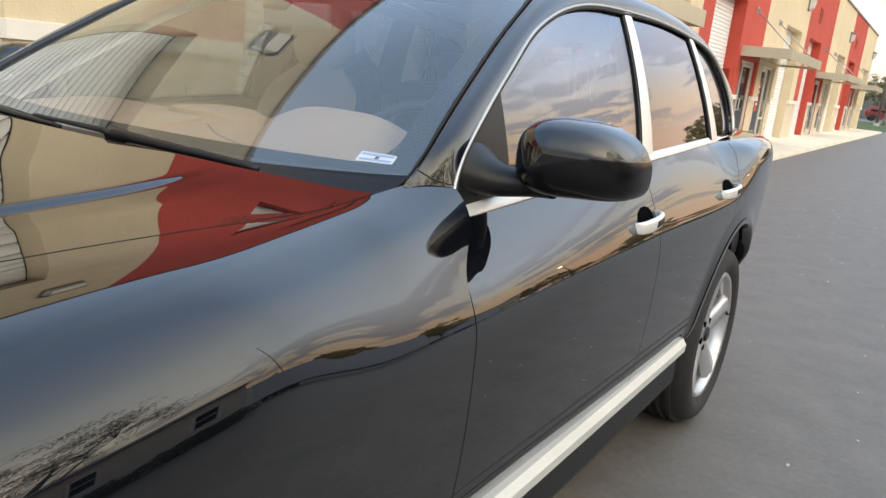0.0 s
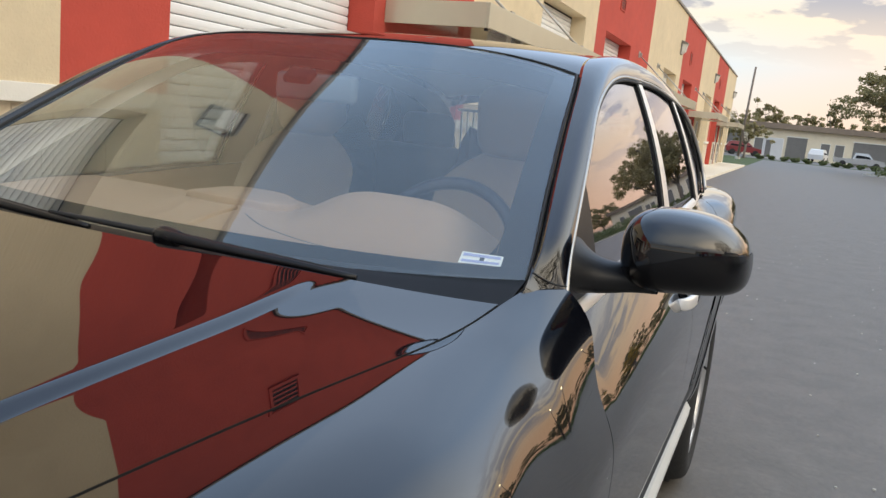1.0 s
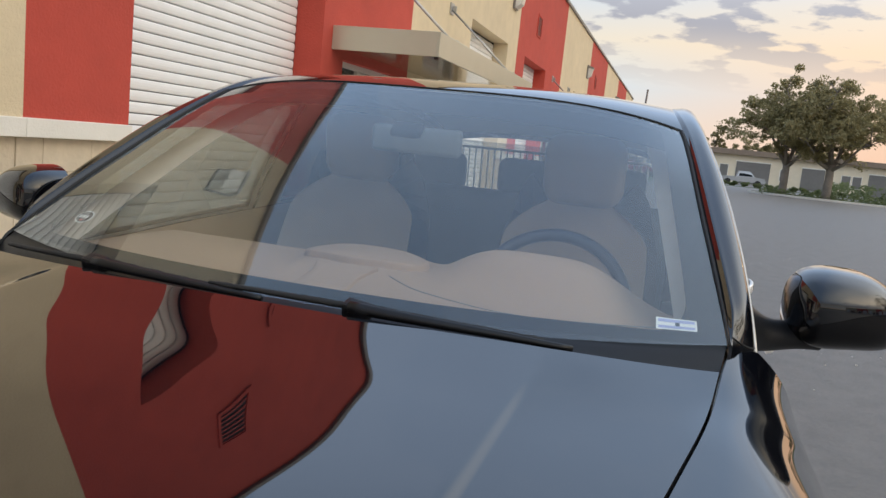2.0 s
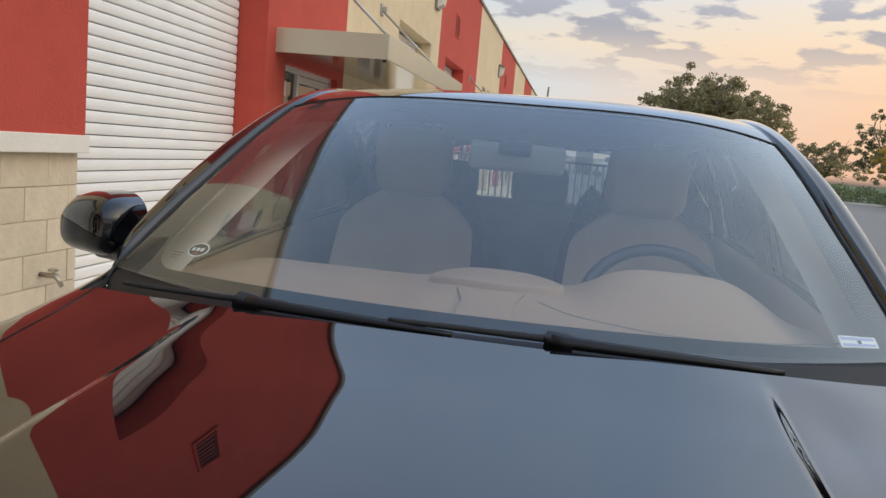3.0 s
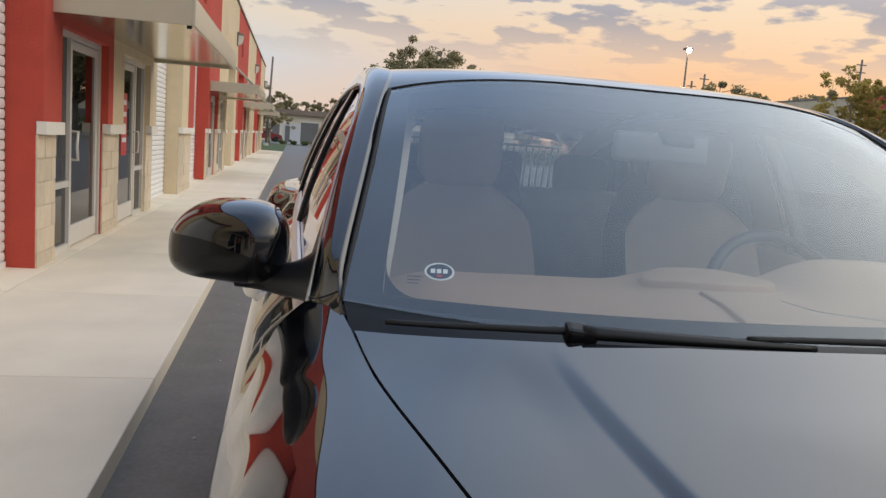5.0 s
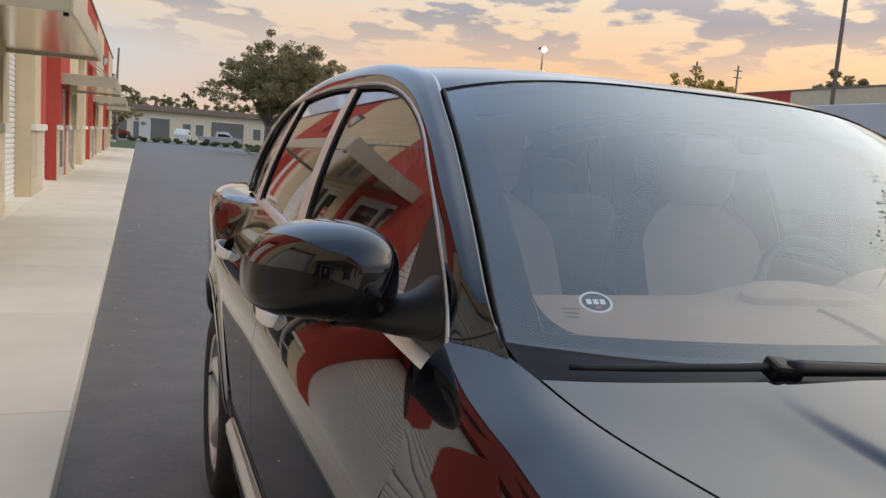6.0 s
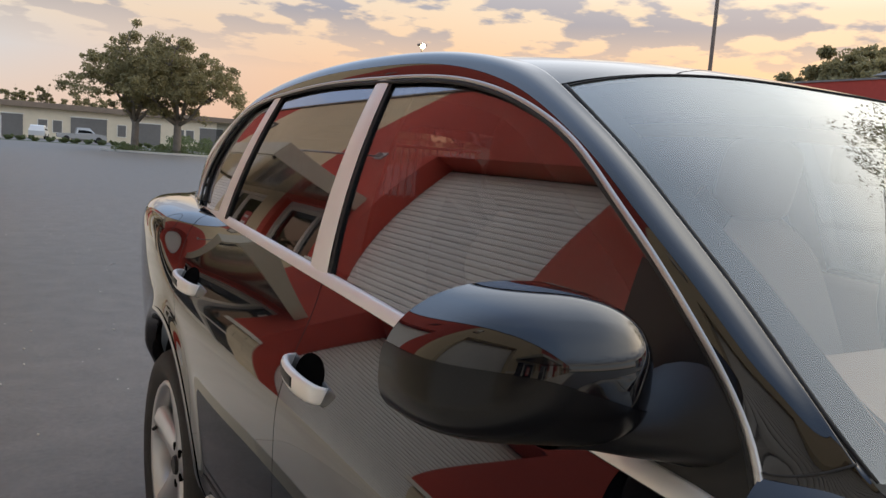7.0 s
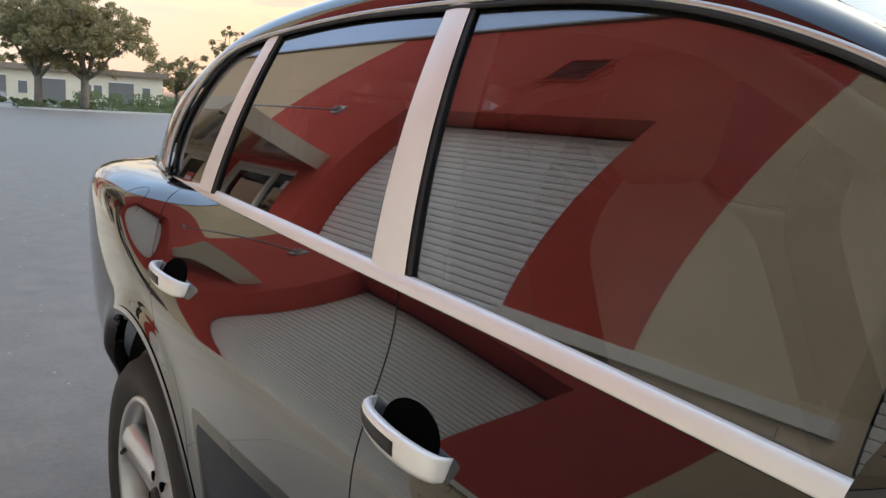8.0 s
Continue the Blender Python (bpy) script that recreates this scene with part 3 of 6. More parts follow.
def industrial_building(name, label, bays, at, near):
    """near: stretch of bays' local y in which blocks and slats are single pieces."""
    b = empty(name, label, "building", at=at)
    lo, hi = bays[0] - BAY / 2, bays[-1] + BAY / 2
    put("core", Soup().box(-24, -5.2, lo, hi, 0, 5.4).box(-5.2, FACE - 0.4, lo, hi, 5.2, 5.4).box(-5.2, FACE - 0.4, lo, lo + 0.2, 0, 5.2).box(-5.2, FACE - 0.4, hi - 0.2, hi, 0, 5.2).mesh("core", CREAM), b)
    put("roof", Soup().box(-24.05, FACE - 0.45, lo - 0.02, hi + 0.02, 5.4, 5.46).mesh("roof", COPING), b)
    put("coping", Soup().box(FACE - 0.44, FACE + 0.05, lo - 0.03, hi + 0.03, 5.60, 5.68, None, 0.01).mesh("coping", COPING), b)
    put("inner_floor", Soup().box(-5.2, FACE - 0.3, lo, hi, 0.0, 0.09).mesh("inner_floor", CONCRETE), b)
    for c in bays:
        for side, mat, a0, a1 in (("red", RED, -6.4, SPLIT), ("cream", CREAM, SPLIT, 6.4)):
            up, foot = [], []
            for s0, s1 in SOLIDS:
                if a0 - 0.01 <= s0 and s1 <= a1 + 0.01:
                    up.append(Soup().box(FACE - 0.4, FACE, c + s0, c + s1, 1.34, 5.6))
                    foot.append((s0, s1))
            for (s0, s1), top in [(r, 3.5) for r in ROLLERS] + [(r, 2.2) for r in SHOPS]:
                if a0 - 0.01 <= s0 and s1 <= a1 + 0.01:
                    up.append(Soup().box(FACE - 0.4, FACE, c + s0, c + s1, top, 5.6))
            w = put("wall", up[0].mesh("wall", mat), b, side + " stucco wall bay")
            for piece in up[1:]:
                put("panel", piece.mesh("panel", mat), w)
            for s0, s1 in foot:
                put("pier_foot", Soup().box(FACE - 0.4, FACE - 0.062, c + s0, c + s1, 0.0, 1.34).mesh("pier_foot", mat), w)
                put("mortar_bed", Soup().box(FACE - 0.061, FACE - 0.056, c + s0 + 0.006, c + s1 - 0.006, 0.0, 1.34).mesh("mortar_bed", MORTAR), w)
            for s0, s1 in ((-6.4, -5.52), (-2.72, -2.20), (-0.41, 0.41), (2.20, 2.72), (5.52, 6.4)):
                if (s0 < SPLIT) == (side == "red"):
                    fine = near and near[0] < c + s0 < near[1]
                    wainscot(w, c + s0, c + s1, fine)
                    e0 = 0.0 if s0 < -6.3 else -0.006
                    e1 = 0.0 if s1 > 6.3 else 0.006
                    put("ledge", Soup().box(FACE - 0.055, FACE + 0.030, c + s0 + e0, c + s1 + e1, 1.235, 1.345, None, 0.006).mesh("ledge", WHITE_TRIM), w, "white stucco ledge")
            if side == "red":
                louvre(w, c - 4.23, 4.35)
            else:
                wall_light(w, c + 5.72, 4.42)
        for s0, s1 in ROLLERS:
            fine = near and near[0] - 1 < c + s0 < near[1]
            d = put("roller_door", Soup().box(FACE - 0.34, FACE - 0.30, c + s0, c + s0 + 0.012, 0.09, 3.5).box(FACE - 0.34, FACE - 0.30, c + s1 - 0.012, c + s1, 0.09, 3.5)
                    .box(FACE - 0.36, FACE - 0.325, c + s0 + 0.012, c + s1 - 0.012, 0.09, 3.5).mesh("roller_door", BLACK_PRINT), b, "closed white roller shutter door")
            put("bottom_bar", Soup().box(FACE - 0.32, FACE - 0.285, c + s0 + 0.012, c + s1 - 0.012, 0.10, 0.15).mesh("bottom_bar", SLAT), d)
            if fine:
                for k in range(39):
                    put("slat", one_slat, d, at=Matrix.Translation((FACE - 0.31, c + s0 + 0.012, 0.15 + k * SLAT_P)) @ Matrix.Diagonal((1, (s1 - s0 - 0.024) / 2.8, 1, 1)))
            else:
                put("slats", whole_curtain, d, at=Matrix.Translation((FACE - 0.31, c + s0 + 0.012, 0.15)) @ Matrix.Diagonal((1, (s1 - s0 - 0.024) / 2.8, 0.985, 1)))
        shop_door(b, c + SHOPS[0][0], c + SHOPS[0][1], False, False)
        shop_door(b, c + SHOPS[1][0], c + SHOPS[1][1], True, True)
        canopy(b, c)
    return b


industrial_building("industrial_building", "long red and cream striped stucco industrial building with roller doors", [9.37 + BAY * k for k in range(-3, 4)], Matrix(), (-4.0, 13.0))
industrial_building("industrial_building", "twin red and cream striped building across the lot", [-30.1 - BAY * k for k in range(0, -5, -1)], Matrix.Translation((25.8, 0, 0)) @ pose(0, 0, 0, 0, 0, 180), None)

twin = bpy.data.objects["industrial_building.001"]
put("end_wall", Soup().box(-12.0, FACE, -47.2, -36.53, 0, 5.58).mesh("end_wall", CREAM), twin, "plain cream stucco end wall")
put("end_coping", Soup().box(-12.0, FACE + 0.05, -47.25, -36.54, 5.585, 5.67, None, 0.01).mesh("end_coping", COPING), twin)
put("end_canopy", Soup().box(FACE + 0.005, FACE + 1.1, -44.5, -40.5, 2.3, 2.55, None, 0.01).mesh("end_canopy", FAR_ROOF), twin, "brown canopy")

# garden tap on the block wall
tap = put("garden_tap", Soup().tube([(-2.96, 3.52, 0.50), (-2.84, 3.52, 0.50), (-2.80, 3.52, 0.44)], [0.016, 0.018, 0.014], 10).mesh("garden_tap", VALVE, True))
tagged(tap, "small brass garden tap on the block wall", "tap")
put("tap_wheel", Soup().tube([(-2.86, 3.52, 0.53), (-2.86, 3.52, 0.54)], 0.03, 12).tube([(-2.86, 3.52, 0.50), (-2.86, 3.52, 0.53)], 0.007, 6).mesh("tap_wheel", VALVE), tap)

# ---------------------------------------------------------------- trees and hedges
def leaves(centres, radii, per, size, seed):
    """Many small leaf blades round each clump centre."""
    g = np.random.default_rng(seed)
    C = np.repeat(np.array(centres, float), per, 0)
    R = np.repeat(np.array(radii, float), per)[:, None]
    d = g.normal(size=C.shape)
    d /= np.linalg.norm(d, axis=1)[:, None]
    P = C + d * R * g.uniform(0.25, 1.0, (len(C), 1)) ** 0.6 * np.array([1, 1, 0.72])
    a, b = g.normal(size=P.shape), g.normal(size=P.shape)
    a /= np.linalg.norm(a, axis=1)[:, None]
    b -= a * (a * b).sum(1)[:, None]
    b /= np.linalg.norm(b, axis=1)[:, None]
    s = size * g.uniform(0.6, 1.4, (len(P), 1))
    V = np.stack([P - a * s, P + b * s * 0.45, P + a * s, P - b * s * 0.45], 1).reshape(-1, 3)
    return V, np.arange(len(V)).reshape(-1, 4)


def tree(name, label, x, y, height, spread, trunk, seed, leaf_mat, per=60, size=0.16, clumps=150, low=0.36, bare=0.0):
    g = np.random.default_rng(seed)
    t = empty(name, label, "tree", at=pose(x, y, -0.02))
    fork = height * 0.26
    s = Soup()
    s.tube([(0, 0, 0), (0.03, 0, fork * 0.25), (0.06, 0.04, fork * 0.7), (0.05, 0.1, fork * 1.1)], [trunk * 1.4, trunk * 1.05, trunk * 0.95, trunk * 0.85], 10)
    ends = []
    for k in range(7):
        az = 2 * math.pi * (k + g.uniform(-0.25, 0.25)) / 7
        reach, rise = spread * g.uniform(0.45, 0.8), height * g.uniform(0.45, 0.85)
        if k == 0:
            reach *= 0.3
        p0 = Vector((0.05, 0.1, fork * g.uniform(0.85, 1.05)))
        p3 = Vector((math.cos(az) * reach, math.sin(az) * reach, rise))
        p1 = p0.lerp(p3, 0.35) + Vector((0, 0, -0.02 * height))
        p2 = p0.lerp(p3, 0.7) + Vector((g.uniform(-0.4, 0.4), g.uniform(-0.4, 0.4), 0.04 * height))
        s.tube([p0, p1, p2, p3], [trunk * 0.55, trunk * 0.4, trunk * 0.25, trunk * 0.1], 7)
        for q in (p1, p2, p3):
            for _ in range(4):
                e = q + Vector((g.normal() * spread * 0.22, g.normal() * spread * 0.22, abs(g.normal()) * height * 0.10))
                s.tube([q, q.lerp(e, 0.5) + Vector((0, 0, 0.1)), e], [trunk * 0.16, trunk * 0.09, trunk * 0.03], 5)
                ends.append(e)
                if bare:
                    for _ in range(4):
                        f2 = e + Vector((g.normal() * 0.7, g.normal() * 0.7, g.uniform(-0.2, 0.7)))
                        s.tube([e, f2], [trunk * 0.035, trunk * 0.012], 4)
    put("trunk", s.mesh("trunk", BARK, True), t)
    cs, rs = [], []
    for k in range(int(clumps * 1.7)):
        if k % 3 == 0 and ends:
            e = ends[int(g.integers(len(ends)))]
            c = (e.x, e.y, e.z)
        else:
            az, rr = g.uniform(0, 2 * math.pi), math.sqrt(g.uniform(0.02, 1))
            lift = g.uniform(0, 1)
            top = math.sqrt(max(0.0, 1 - rr * rr * 0.92))
            wob = 1 + 0.16 * math.sin(3 * az + seed) + 0.10 * math.sin(7 * az)
            c = (math.cos(az) * rr * spread * wob, math.sin(az) * rr * spread * wob, height * (low + (0.92 - low) * (0.15 + 0.85 * top) * (0.35 + 0.65 * lift)))
        cs.append(c)
        rs.append(spread * g.uniform(0.05, 0.155))
    V, F = leaves(cs, rs, int(per * 0.75), size * 0.85, seed + 1)
    put("crown", mesh_of("crown", V, F, leaf_mat), t)
    return t


tree("oak_tree", "broad green live oak on the grass island", 8.9, 68, 9.9, 4.5, 0.30, 11, LEAF, 66, 0.15, 290, 0.34)
tree("oak_tree", "broad green live oak beside its twin on the island", 12.0, 67, 9.8, 4.7, 0.33, 15, LEAF, 70, 0.15, 290, 0.34)
tree("oak_tree", "spreading oak with thin foliage near the twin building", 14.6, 3.2, 10.8, 5.2, 0.30, 23, LEAF, 110, 0.062, 190, 0.42, 1.0)
tree("tree", "green tree beyond the lot", 27.9, 74.2, 8.6, 3.0, 0.2, 31, LEAF, 60, 0.15, 110, 0.25)
tree("tree", "yellow autumn tree beyond the lot", 24.7, 64.7, 7.4, 1.7, 0.12, 37, LEAF_YELLOW, 70, 0.12, 70, 0.2)
tree("tree", "tall green tree behind the twin building", 47.8, 31.0, 11.0, 4.6, 0.25, 41, LEAF, 80, 0.20, 460, 0.50)
tree("tree", "low green tree behind the twin building", 43.4, 40.3, 8.7, 2.8, 0.2, 49, LEAF, 70, 0.17, 300, 0.66)
tree("tree", "green tree behind the twin building", 35, 60, 8.8, 4.2, 0.25, 43, LEAF, 70, 0.2, 110, 0.3)
tree("tree", "green tree behind the twin building", 44, 60, 9.6, 4.4, 0.25, 47, LEAF, 70, 0.2, 110, 0.3)
tree("tree", "yellowing young tree beside the white cars", 19.6, 25.2, 5.6, 1.7, 0.05, 57, LEAF_YELLOW_GREEN, 70, 0.085, 130, 0.3)
tree("tree", "small green tree at the end of the walkway", -3.4, 86, 5.4, 2.4, 0.12, 53, LEAF, 70, 0.13, 60, 0.25)
for n, (x, y, h, r) in enumerate(((-3.2, 140, 8.5, 3.8), (2.4, 142, 8.2, 3.4), (6.6, 141, 8.6, 1.8), (13, 140, 8.2, 4.5), (22, 143, 9.5, 5.5), (38, 128, 8.5, 5.5), (47, 118, 7.5, 5), (56, 112, 8.5, 5.5), (66, 104, 8, 5.5), (80, 96, 8.5, 6))):
    tree("tree", "distant green tree on the skyline", x, y, h, r, 0.2, 60 + n, LEAF, 90, 0.20, 90, 0.15)


def shrub(x, y, r, seed, mat=LEAF_HEDGE, per=90):
    g = np.random.default_rng(seed)
    cs = [(g.normal() * r * 0.4, g.normal() * r * 0.4, r * g.uniform(0.35, 1.0)) for _ in range(9)]
    V, F = leaves(cs, [r * 0.42] * 9, per, r * 0.16, seed)
    s = Soup()
    for k in range(5):
        a = k * 1.3
        s.tube([(0, 0, 0), (math.cos(a) * r * 0.3, math.sin(a) * r * 0.3, r * 0.8)], [r * 0.05, r * 0.02], 5)
    sh = empty("shrub", "small clipped green shrub in a row on the grass verge", "shrub", "shrubs along the verge", at=pose(x, y, -0.02))
    put("stems", s.mesh("stems", BARK), sh)
    put("foliage", mesh_of("foliage", V, F, mat), sh)
    return sh


first_shrub = shrub(-2.0, 90, 0.50, 5)
for k in range(1, 24):
    copy_thing(first_shrub, pose(-2.0 + k * 1.22 + rng.uniform(-0.15, 0.15), 90 + rng.uniform(-0.3, 0.3), -0.02, 0, 0, rng.uniform(0, 360)))

# grass island with a raised kerb
isl = [(12.5 + 6.2 * math.cos(a) * (1 if math.cos(a) < 0 else 2.6), 67.5 + 3.4 * math.sin(a)) for a in np.linspace(0, 2 * math.pi, 48, endpoint=False)]
inner = [(12.5 + (x - 12.5) * 0.965, 67.5 + (y - 67.5) * 0.94) for x, y in isl]
n = len(isl)
kerb_v = [(x, y, z) for ring, z in ((isl, -0.02), (isl, 0.14), (inner, 0.15), (inner, 0.02)) for x, y in ring]
kerb_f = [(r * n + k, r * n + (k + 1) % n, (r + 1) * n + (k + 1) % n, (r + 1) * n + k) for r in range(3) for k in range(n)]
tagged(put("kerb", mesh_of("kerb", kerb_v, kerb_f, KERB)), "pale concrete kerb round the grass island", "kerb", kind="structure")
tagged(put("lawn", mesh_of("lawn", [(x, y, 0.11) for x, y in inner], [tuple(range(n))], GRASS)), "grass of the tree island", "lawn", kind="structure")
V, F = leaves([(rng.uniform(7.2, 27), rng.uniform(65.2, 69.8), 0.25) for _ in range(150)], [0.5] * 150, 40, 0.09, 77)
tagged(put("low_planting", mesh_of("low_planting", V, F, LEAF_HEDGE)), "low green planting on the island", "planting", kind="stuff")
V, F = leaves([(rng.uniform(15, 60), rng.uniform(80, 92), rng.uniform(0.3, 1.2)) for _ in range(170)], [0.8] * 170, 50, 0.16, 78)
tagged(put("hedge", mesh_of("hedge", V, F, LEAF_HEDGE)), "uneven green hedge beyond the lot", "hedge", kind="stuff")

# ---------------------------------------------------------------- far workshops
def workshop():
    b = empty("workshop_row", "low cream workshop row with grey doors and brown roof edge", "building")
    put("wall", Soup().box(-14, 33.5, 120, 132, -0.05, 4.0).mesh("wall", FAR_WALL), b)
    put("roof", Soup().box(-14.6, 34.1, 119.2, 132.6, 4.0, 4.75, None, 0.05).mesh("roof", FAR_ROOF), b)
    for x0, w, h in ((-8.5, 3.0, 3.0), (0.2, 2.6, 3.0), (8.6, 4.6, 3.1), (17.4, 3.0, 3.0), (26.0, 3.4, 3.0)):
        d = put("door", Soup().box(x0, x0 + w, 119.93, 120.03, 0, h).mesh("door", FAR_DOOR), b, "grey roller door")
        put("lintel", Soup().box(x0 - 0.15, x0 + w + 0.15, 119.90, 120.02, h, h + 0.15).mesh("lintel", WHITE_TRIM), d)
    for x0 in (-4.0, 4.6, 6.4, 14.6, 22.6, 24.0, 30.6):
        wdw = put("window", Soup().box(x0, x0 + 1.1, 119.95, 120.02, 0.9, 2.5).mesh("window", FAR_DOOR), b)
        put("frame", Soup().box(x0 - 0.08, x0, 119.92, 120.0, 0.85, 2.55).box(x0 + 1.1, x0 + 1.18, 119.92, 120.0, 0.85, 2.55).box(x0, x0 + 1.1, 119.92, 120.0, 2.5, 2.58).box(x0, x0 + 1.1, 119.92, 120.0, 0.82, 0.9).mesh("frame", WHITE_TRIM), wdw)
    return b


workshop()


def far_car(name, label, x, y, mat, kind, turn=0):
    """A parked vehicle seen from afar: shell by outline, glass band, wheels."""
    c = empty(name, label, "car", at=pose(x, y, 0, 0, 0, turn))
    if kind == "pickup":
        prof = [(-2.7, 0.45), (-2.75, 0.95), (-0.75, 1.0), (-0.55, 1.72), (0.75, 1.75), (1.35, 1.1), (2.5, 0.98), (2.68, 0.6), (2.6, 0.4)]
        glassy = [(-0.5, 1.1), (-0.42, 1.62), (0.70, 1.64), (1.12, 1.12)]
        wheels = (-1.75, 1.75)
    else:
        prof = [(-2.1, 0.42), (-2.2, 1.0), (-1.85, 1.6), (-1.4, 1.7), (0.4, 1.68), (1.15, 1.05), (2.1, 0.92), (2.25, 0.55), (2.15, 0.38)]
        glassy = [(-1.72, 1.1), (-1.4, 1.56), (0.36, 1.55), (0.92, 1.08)]
        wheels = (-1.35, 1.4)
    n = len(prof)
    s = Soup()
    s.add([(px, sgn * (0.74 if pz > 1.2 else 0.9), pz) for sgn in (-1, 1) for px, pz in prof],
          [tuple(range(n)), tuple(range(2 * n - 1, n - 1, -1))] + [(k, n + k, n + (k + 1) % n, (k + 1) % n) for k in range(n)])
    body = put("body", s.mesh("body", mat), c)
    for sgn in (-1, 1):
        put("window", Soup().add([(px, sgn * (0.905 if pz < 1.2 else 0.75), pz) for px, pz in glassy] + [(px, sgn * (0.86 if pz < 1.2 else 0.70), pz) for px, pz in glassy],
            [(0, 1, 2, 3), (7, 6, 5, 4), (0, 4, 5, 1), (1, 5, 6, 2), (2, 6, 7, 3), (3, 7, 4, 0)]).mesh("window", FRIT), body)
        for wx in wheels:
            put("wheel", Soup().tube([(wx, sgn * 0.72, 0.36), (wx, sgn * 0.93, 0.36)], 0.36, 18).mesh("wheel", TYRE), c)
    return c


far_car("pickup_truck", "silver pickup truck parked by the far workshops", 8.4, 103, CAR_GREY, "pickup", 0)
far_car("parked_car", "white car parked facing out by the workshops", 4.2, 110, CAR_WHITE, "car", 80)
far_car("parked_car", "dark red car parked by the far workshops", -4.6, 106, CAR_RED, "car", 10)
far_car("parked_car", "white car parked at the lot's far edge", 34.5, 58.5, CAR_WHITE, "car", 5)
cab = empty("portable_cabin", "small white portable cabin by the verge", "cabin", at=pose(-1.2, 101, 0))
put("shell", Soup().box(-1.0, 1.2, -0.8, 0.8, 0, 2.5, None, 0.03).mesh("shell", TRAILER), cab)
put("door", Soup().box(-0.7, -0.1, -0.83, -0.80, 0.2, 2.2).mesh("door", FAR_DOOR), cab)

# ---------------------------------------------------------------- poles
def pole(name, label, x, y, h, r0, r1, head=None, arms=0, lean=0.0):
    p = empty(name, label, "pole", at=pose(x, y, -0.02, 0, lean, 0))
    put("shaft", Soup().tube([(0, 0, 0), (0, 0, h * 0.5), (0, 0, h)], [r0, (r0 + r1) / 2, r1], 10).mesh("shaft", POLE, True), p)
    put("foot", Soup().tube([(0, 0, 0), (0, 0, 0.25)], r0 * 2.0, 12).mesh("foot", KERB), p)
    if head:
        hd = put("lamp_head", Soup().box(-0.35, 0.35, -0.25, 0.25, h, h + 0.18, None, 0.03).mesh("lamp_head", POLE), p)
        bm = bmesh.new()
        bmesh.ops.create_uvsphere(bm, u_segments=14, v_segments=8, radius=head)
        me = bpy.data.meshes.new("lens")
        bm.to_mesh(me)
        bm.free()
        me.materials.append(GLOW)
        put("lens", me, hd, "lit lamp lens", at=pose(0, -0.2, h - 0.02))
    for k in range(arms):
        put("crossarm", Soup().box(-0.65, 0.65, -0.06, 0.06, h - 0.7 - k * 0.9, h - 0.58 - k * 0.9).mesh("crossarm", POLE), p)
    return p


pole("street_lamp", "lit lamp on a tall thin pole beyond the lot", 31.6, 62.3, 10.9, 0.11, 0.07, 0.23)
pole("light_pole", "tall thin brown pole standing in the parking lot", 17.6, 17.4, 13.0, 0.068, 0.05)
pole("utility_pole", "bare wooden utility pole", -3.4, 77, 8.4, 0.12, 0.09, None, 0, 2.0)
for x, y, h, a in ((67, 86, 15.6, 2), (73, 85, 15.6, 2), (48.5, 93, 11.8, 1), (51, 94.5, 13.0, 1)):
    pole("utility_pole", "distant wooden utility pole with crossarms", x, y, h, 0.17, 0.12, None, a)

# ---------------------------------------------------------------- house, trailers and hedge across the lot
house = empty("house", "cream low house with a grey gable roof and dark windows", "house", at=pose(12.6, 4.2, 0))
put("wall", Soup().box(-3.0, 3.0, -2.6, 2.6, 0, 3.0).mesh("wall", HOUSE_WALL), house)
put("roof", Soup().add([(-3.3, -2.9, 2.96), (3.3, -2.9, 2.96), (3.3, 2.9, 2.96), (-3.3, 2.9, 2.96), (0, -2.9, 4.0), (0, 2.9, 4.0)],
    [(0, 3, 5, 4), (1, 4, 5, 2), (0, 4, 1), (3, 2, 5), (0, 1, 2, 3)]).mesh("roof", HOUSE_ROOF), house)
for y in (-1.9, -0.9, 1.3):
    wdw = put("window", Soup().box(-3.04, -2.98, y, y + 0.45, 1.3, 2.3).mesh("window", FRIT), house)
    put("frame", Soup().box(-3.07, -3.0, y - 0.06, y, 1.25, 2.35).box(-3.07, -3.0, y + 0.45, y + 0.51, 1.25, 2.35).box(-3.06, -3.0, y, y + 0.45, 1.78, 1.82).mesh("frame", WHITE_TRIM), wdw)
for n, (x, y, ln) in enumerate(((15.4, 14.0, 6.6), (21.5, 28.5, 5.0))):
    tr = empty("box_trailer", "white box trailer parked in the lot", "trailer", "box trailers", at=pose(x, y, 0))
    put("box", Soup().box(-1.2, 1.2, -ln / 2, ln / 2, 0.6, 3.2, None, 0.03).mesh("box", TRAILER), tr)
    put("chassis", Soup().box(-0.9, 0.9, -ln / 2 - 0.6, ln / 2, 0.45, 0.6).mesh("chassis", PLASTIC), tr)
    for s in (-1, 1):
        for wy in (-0.45, 0.45):
            put("wheel", Soup().tube([(s * 0.85, wy, 0.33), (s * 1.1, wy, 0.33)], 0.33, 16).mesh("wheel", TYRE), tr)
V, F = leaves([(rng.uniform(8.7, 9.2), rng.uniform(2.0, 6.4), rng.uniform(0.15, 0.65)) for _ in range(60)], [0.45] * 60, 60, 0.09, 79)
tagged(put("hedge", mesh_of("hedge", V, F, LEAF_HEDGE)), "low green hedge before the house", "hedge", kind="stuff")
# parking bay lines near the far side
bays = empty("bay_markings", "worn white parking bay lines", "road marking", kind="structure")
for k in range(10):
    put("line", Soup().box(14.5, 19.5, 24 + k * 2.7, 24.1 + k * 2.7, 0.002, 0.006).mesh("line", LINE), bays)
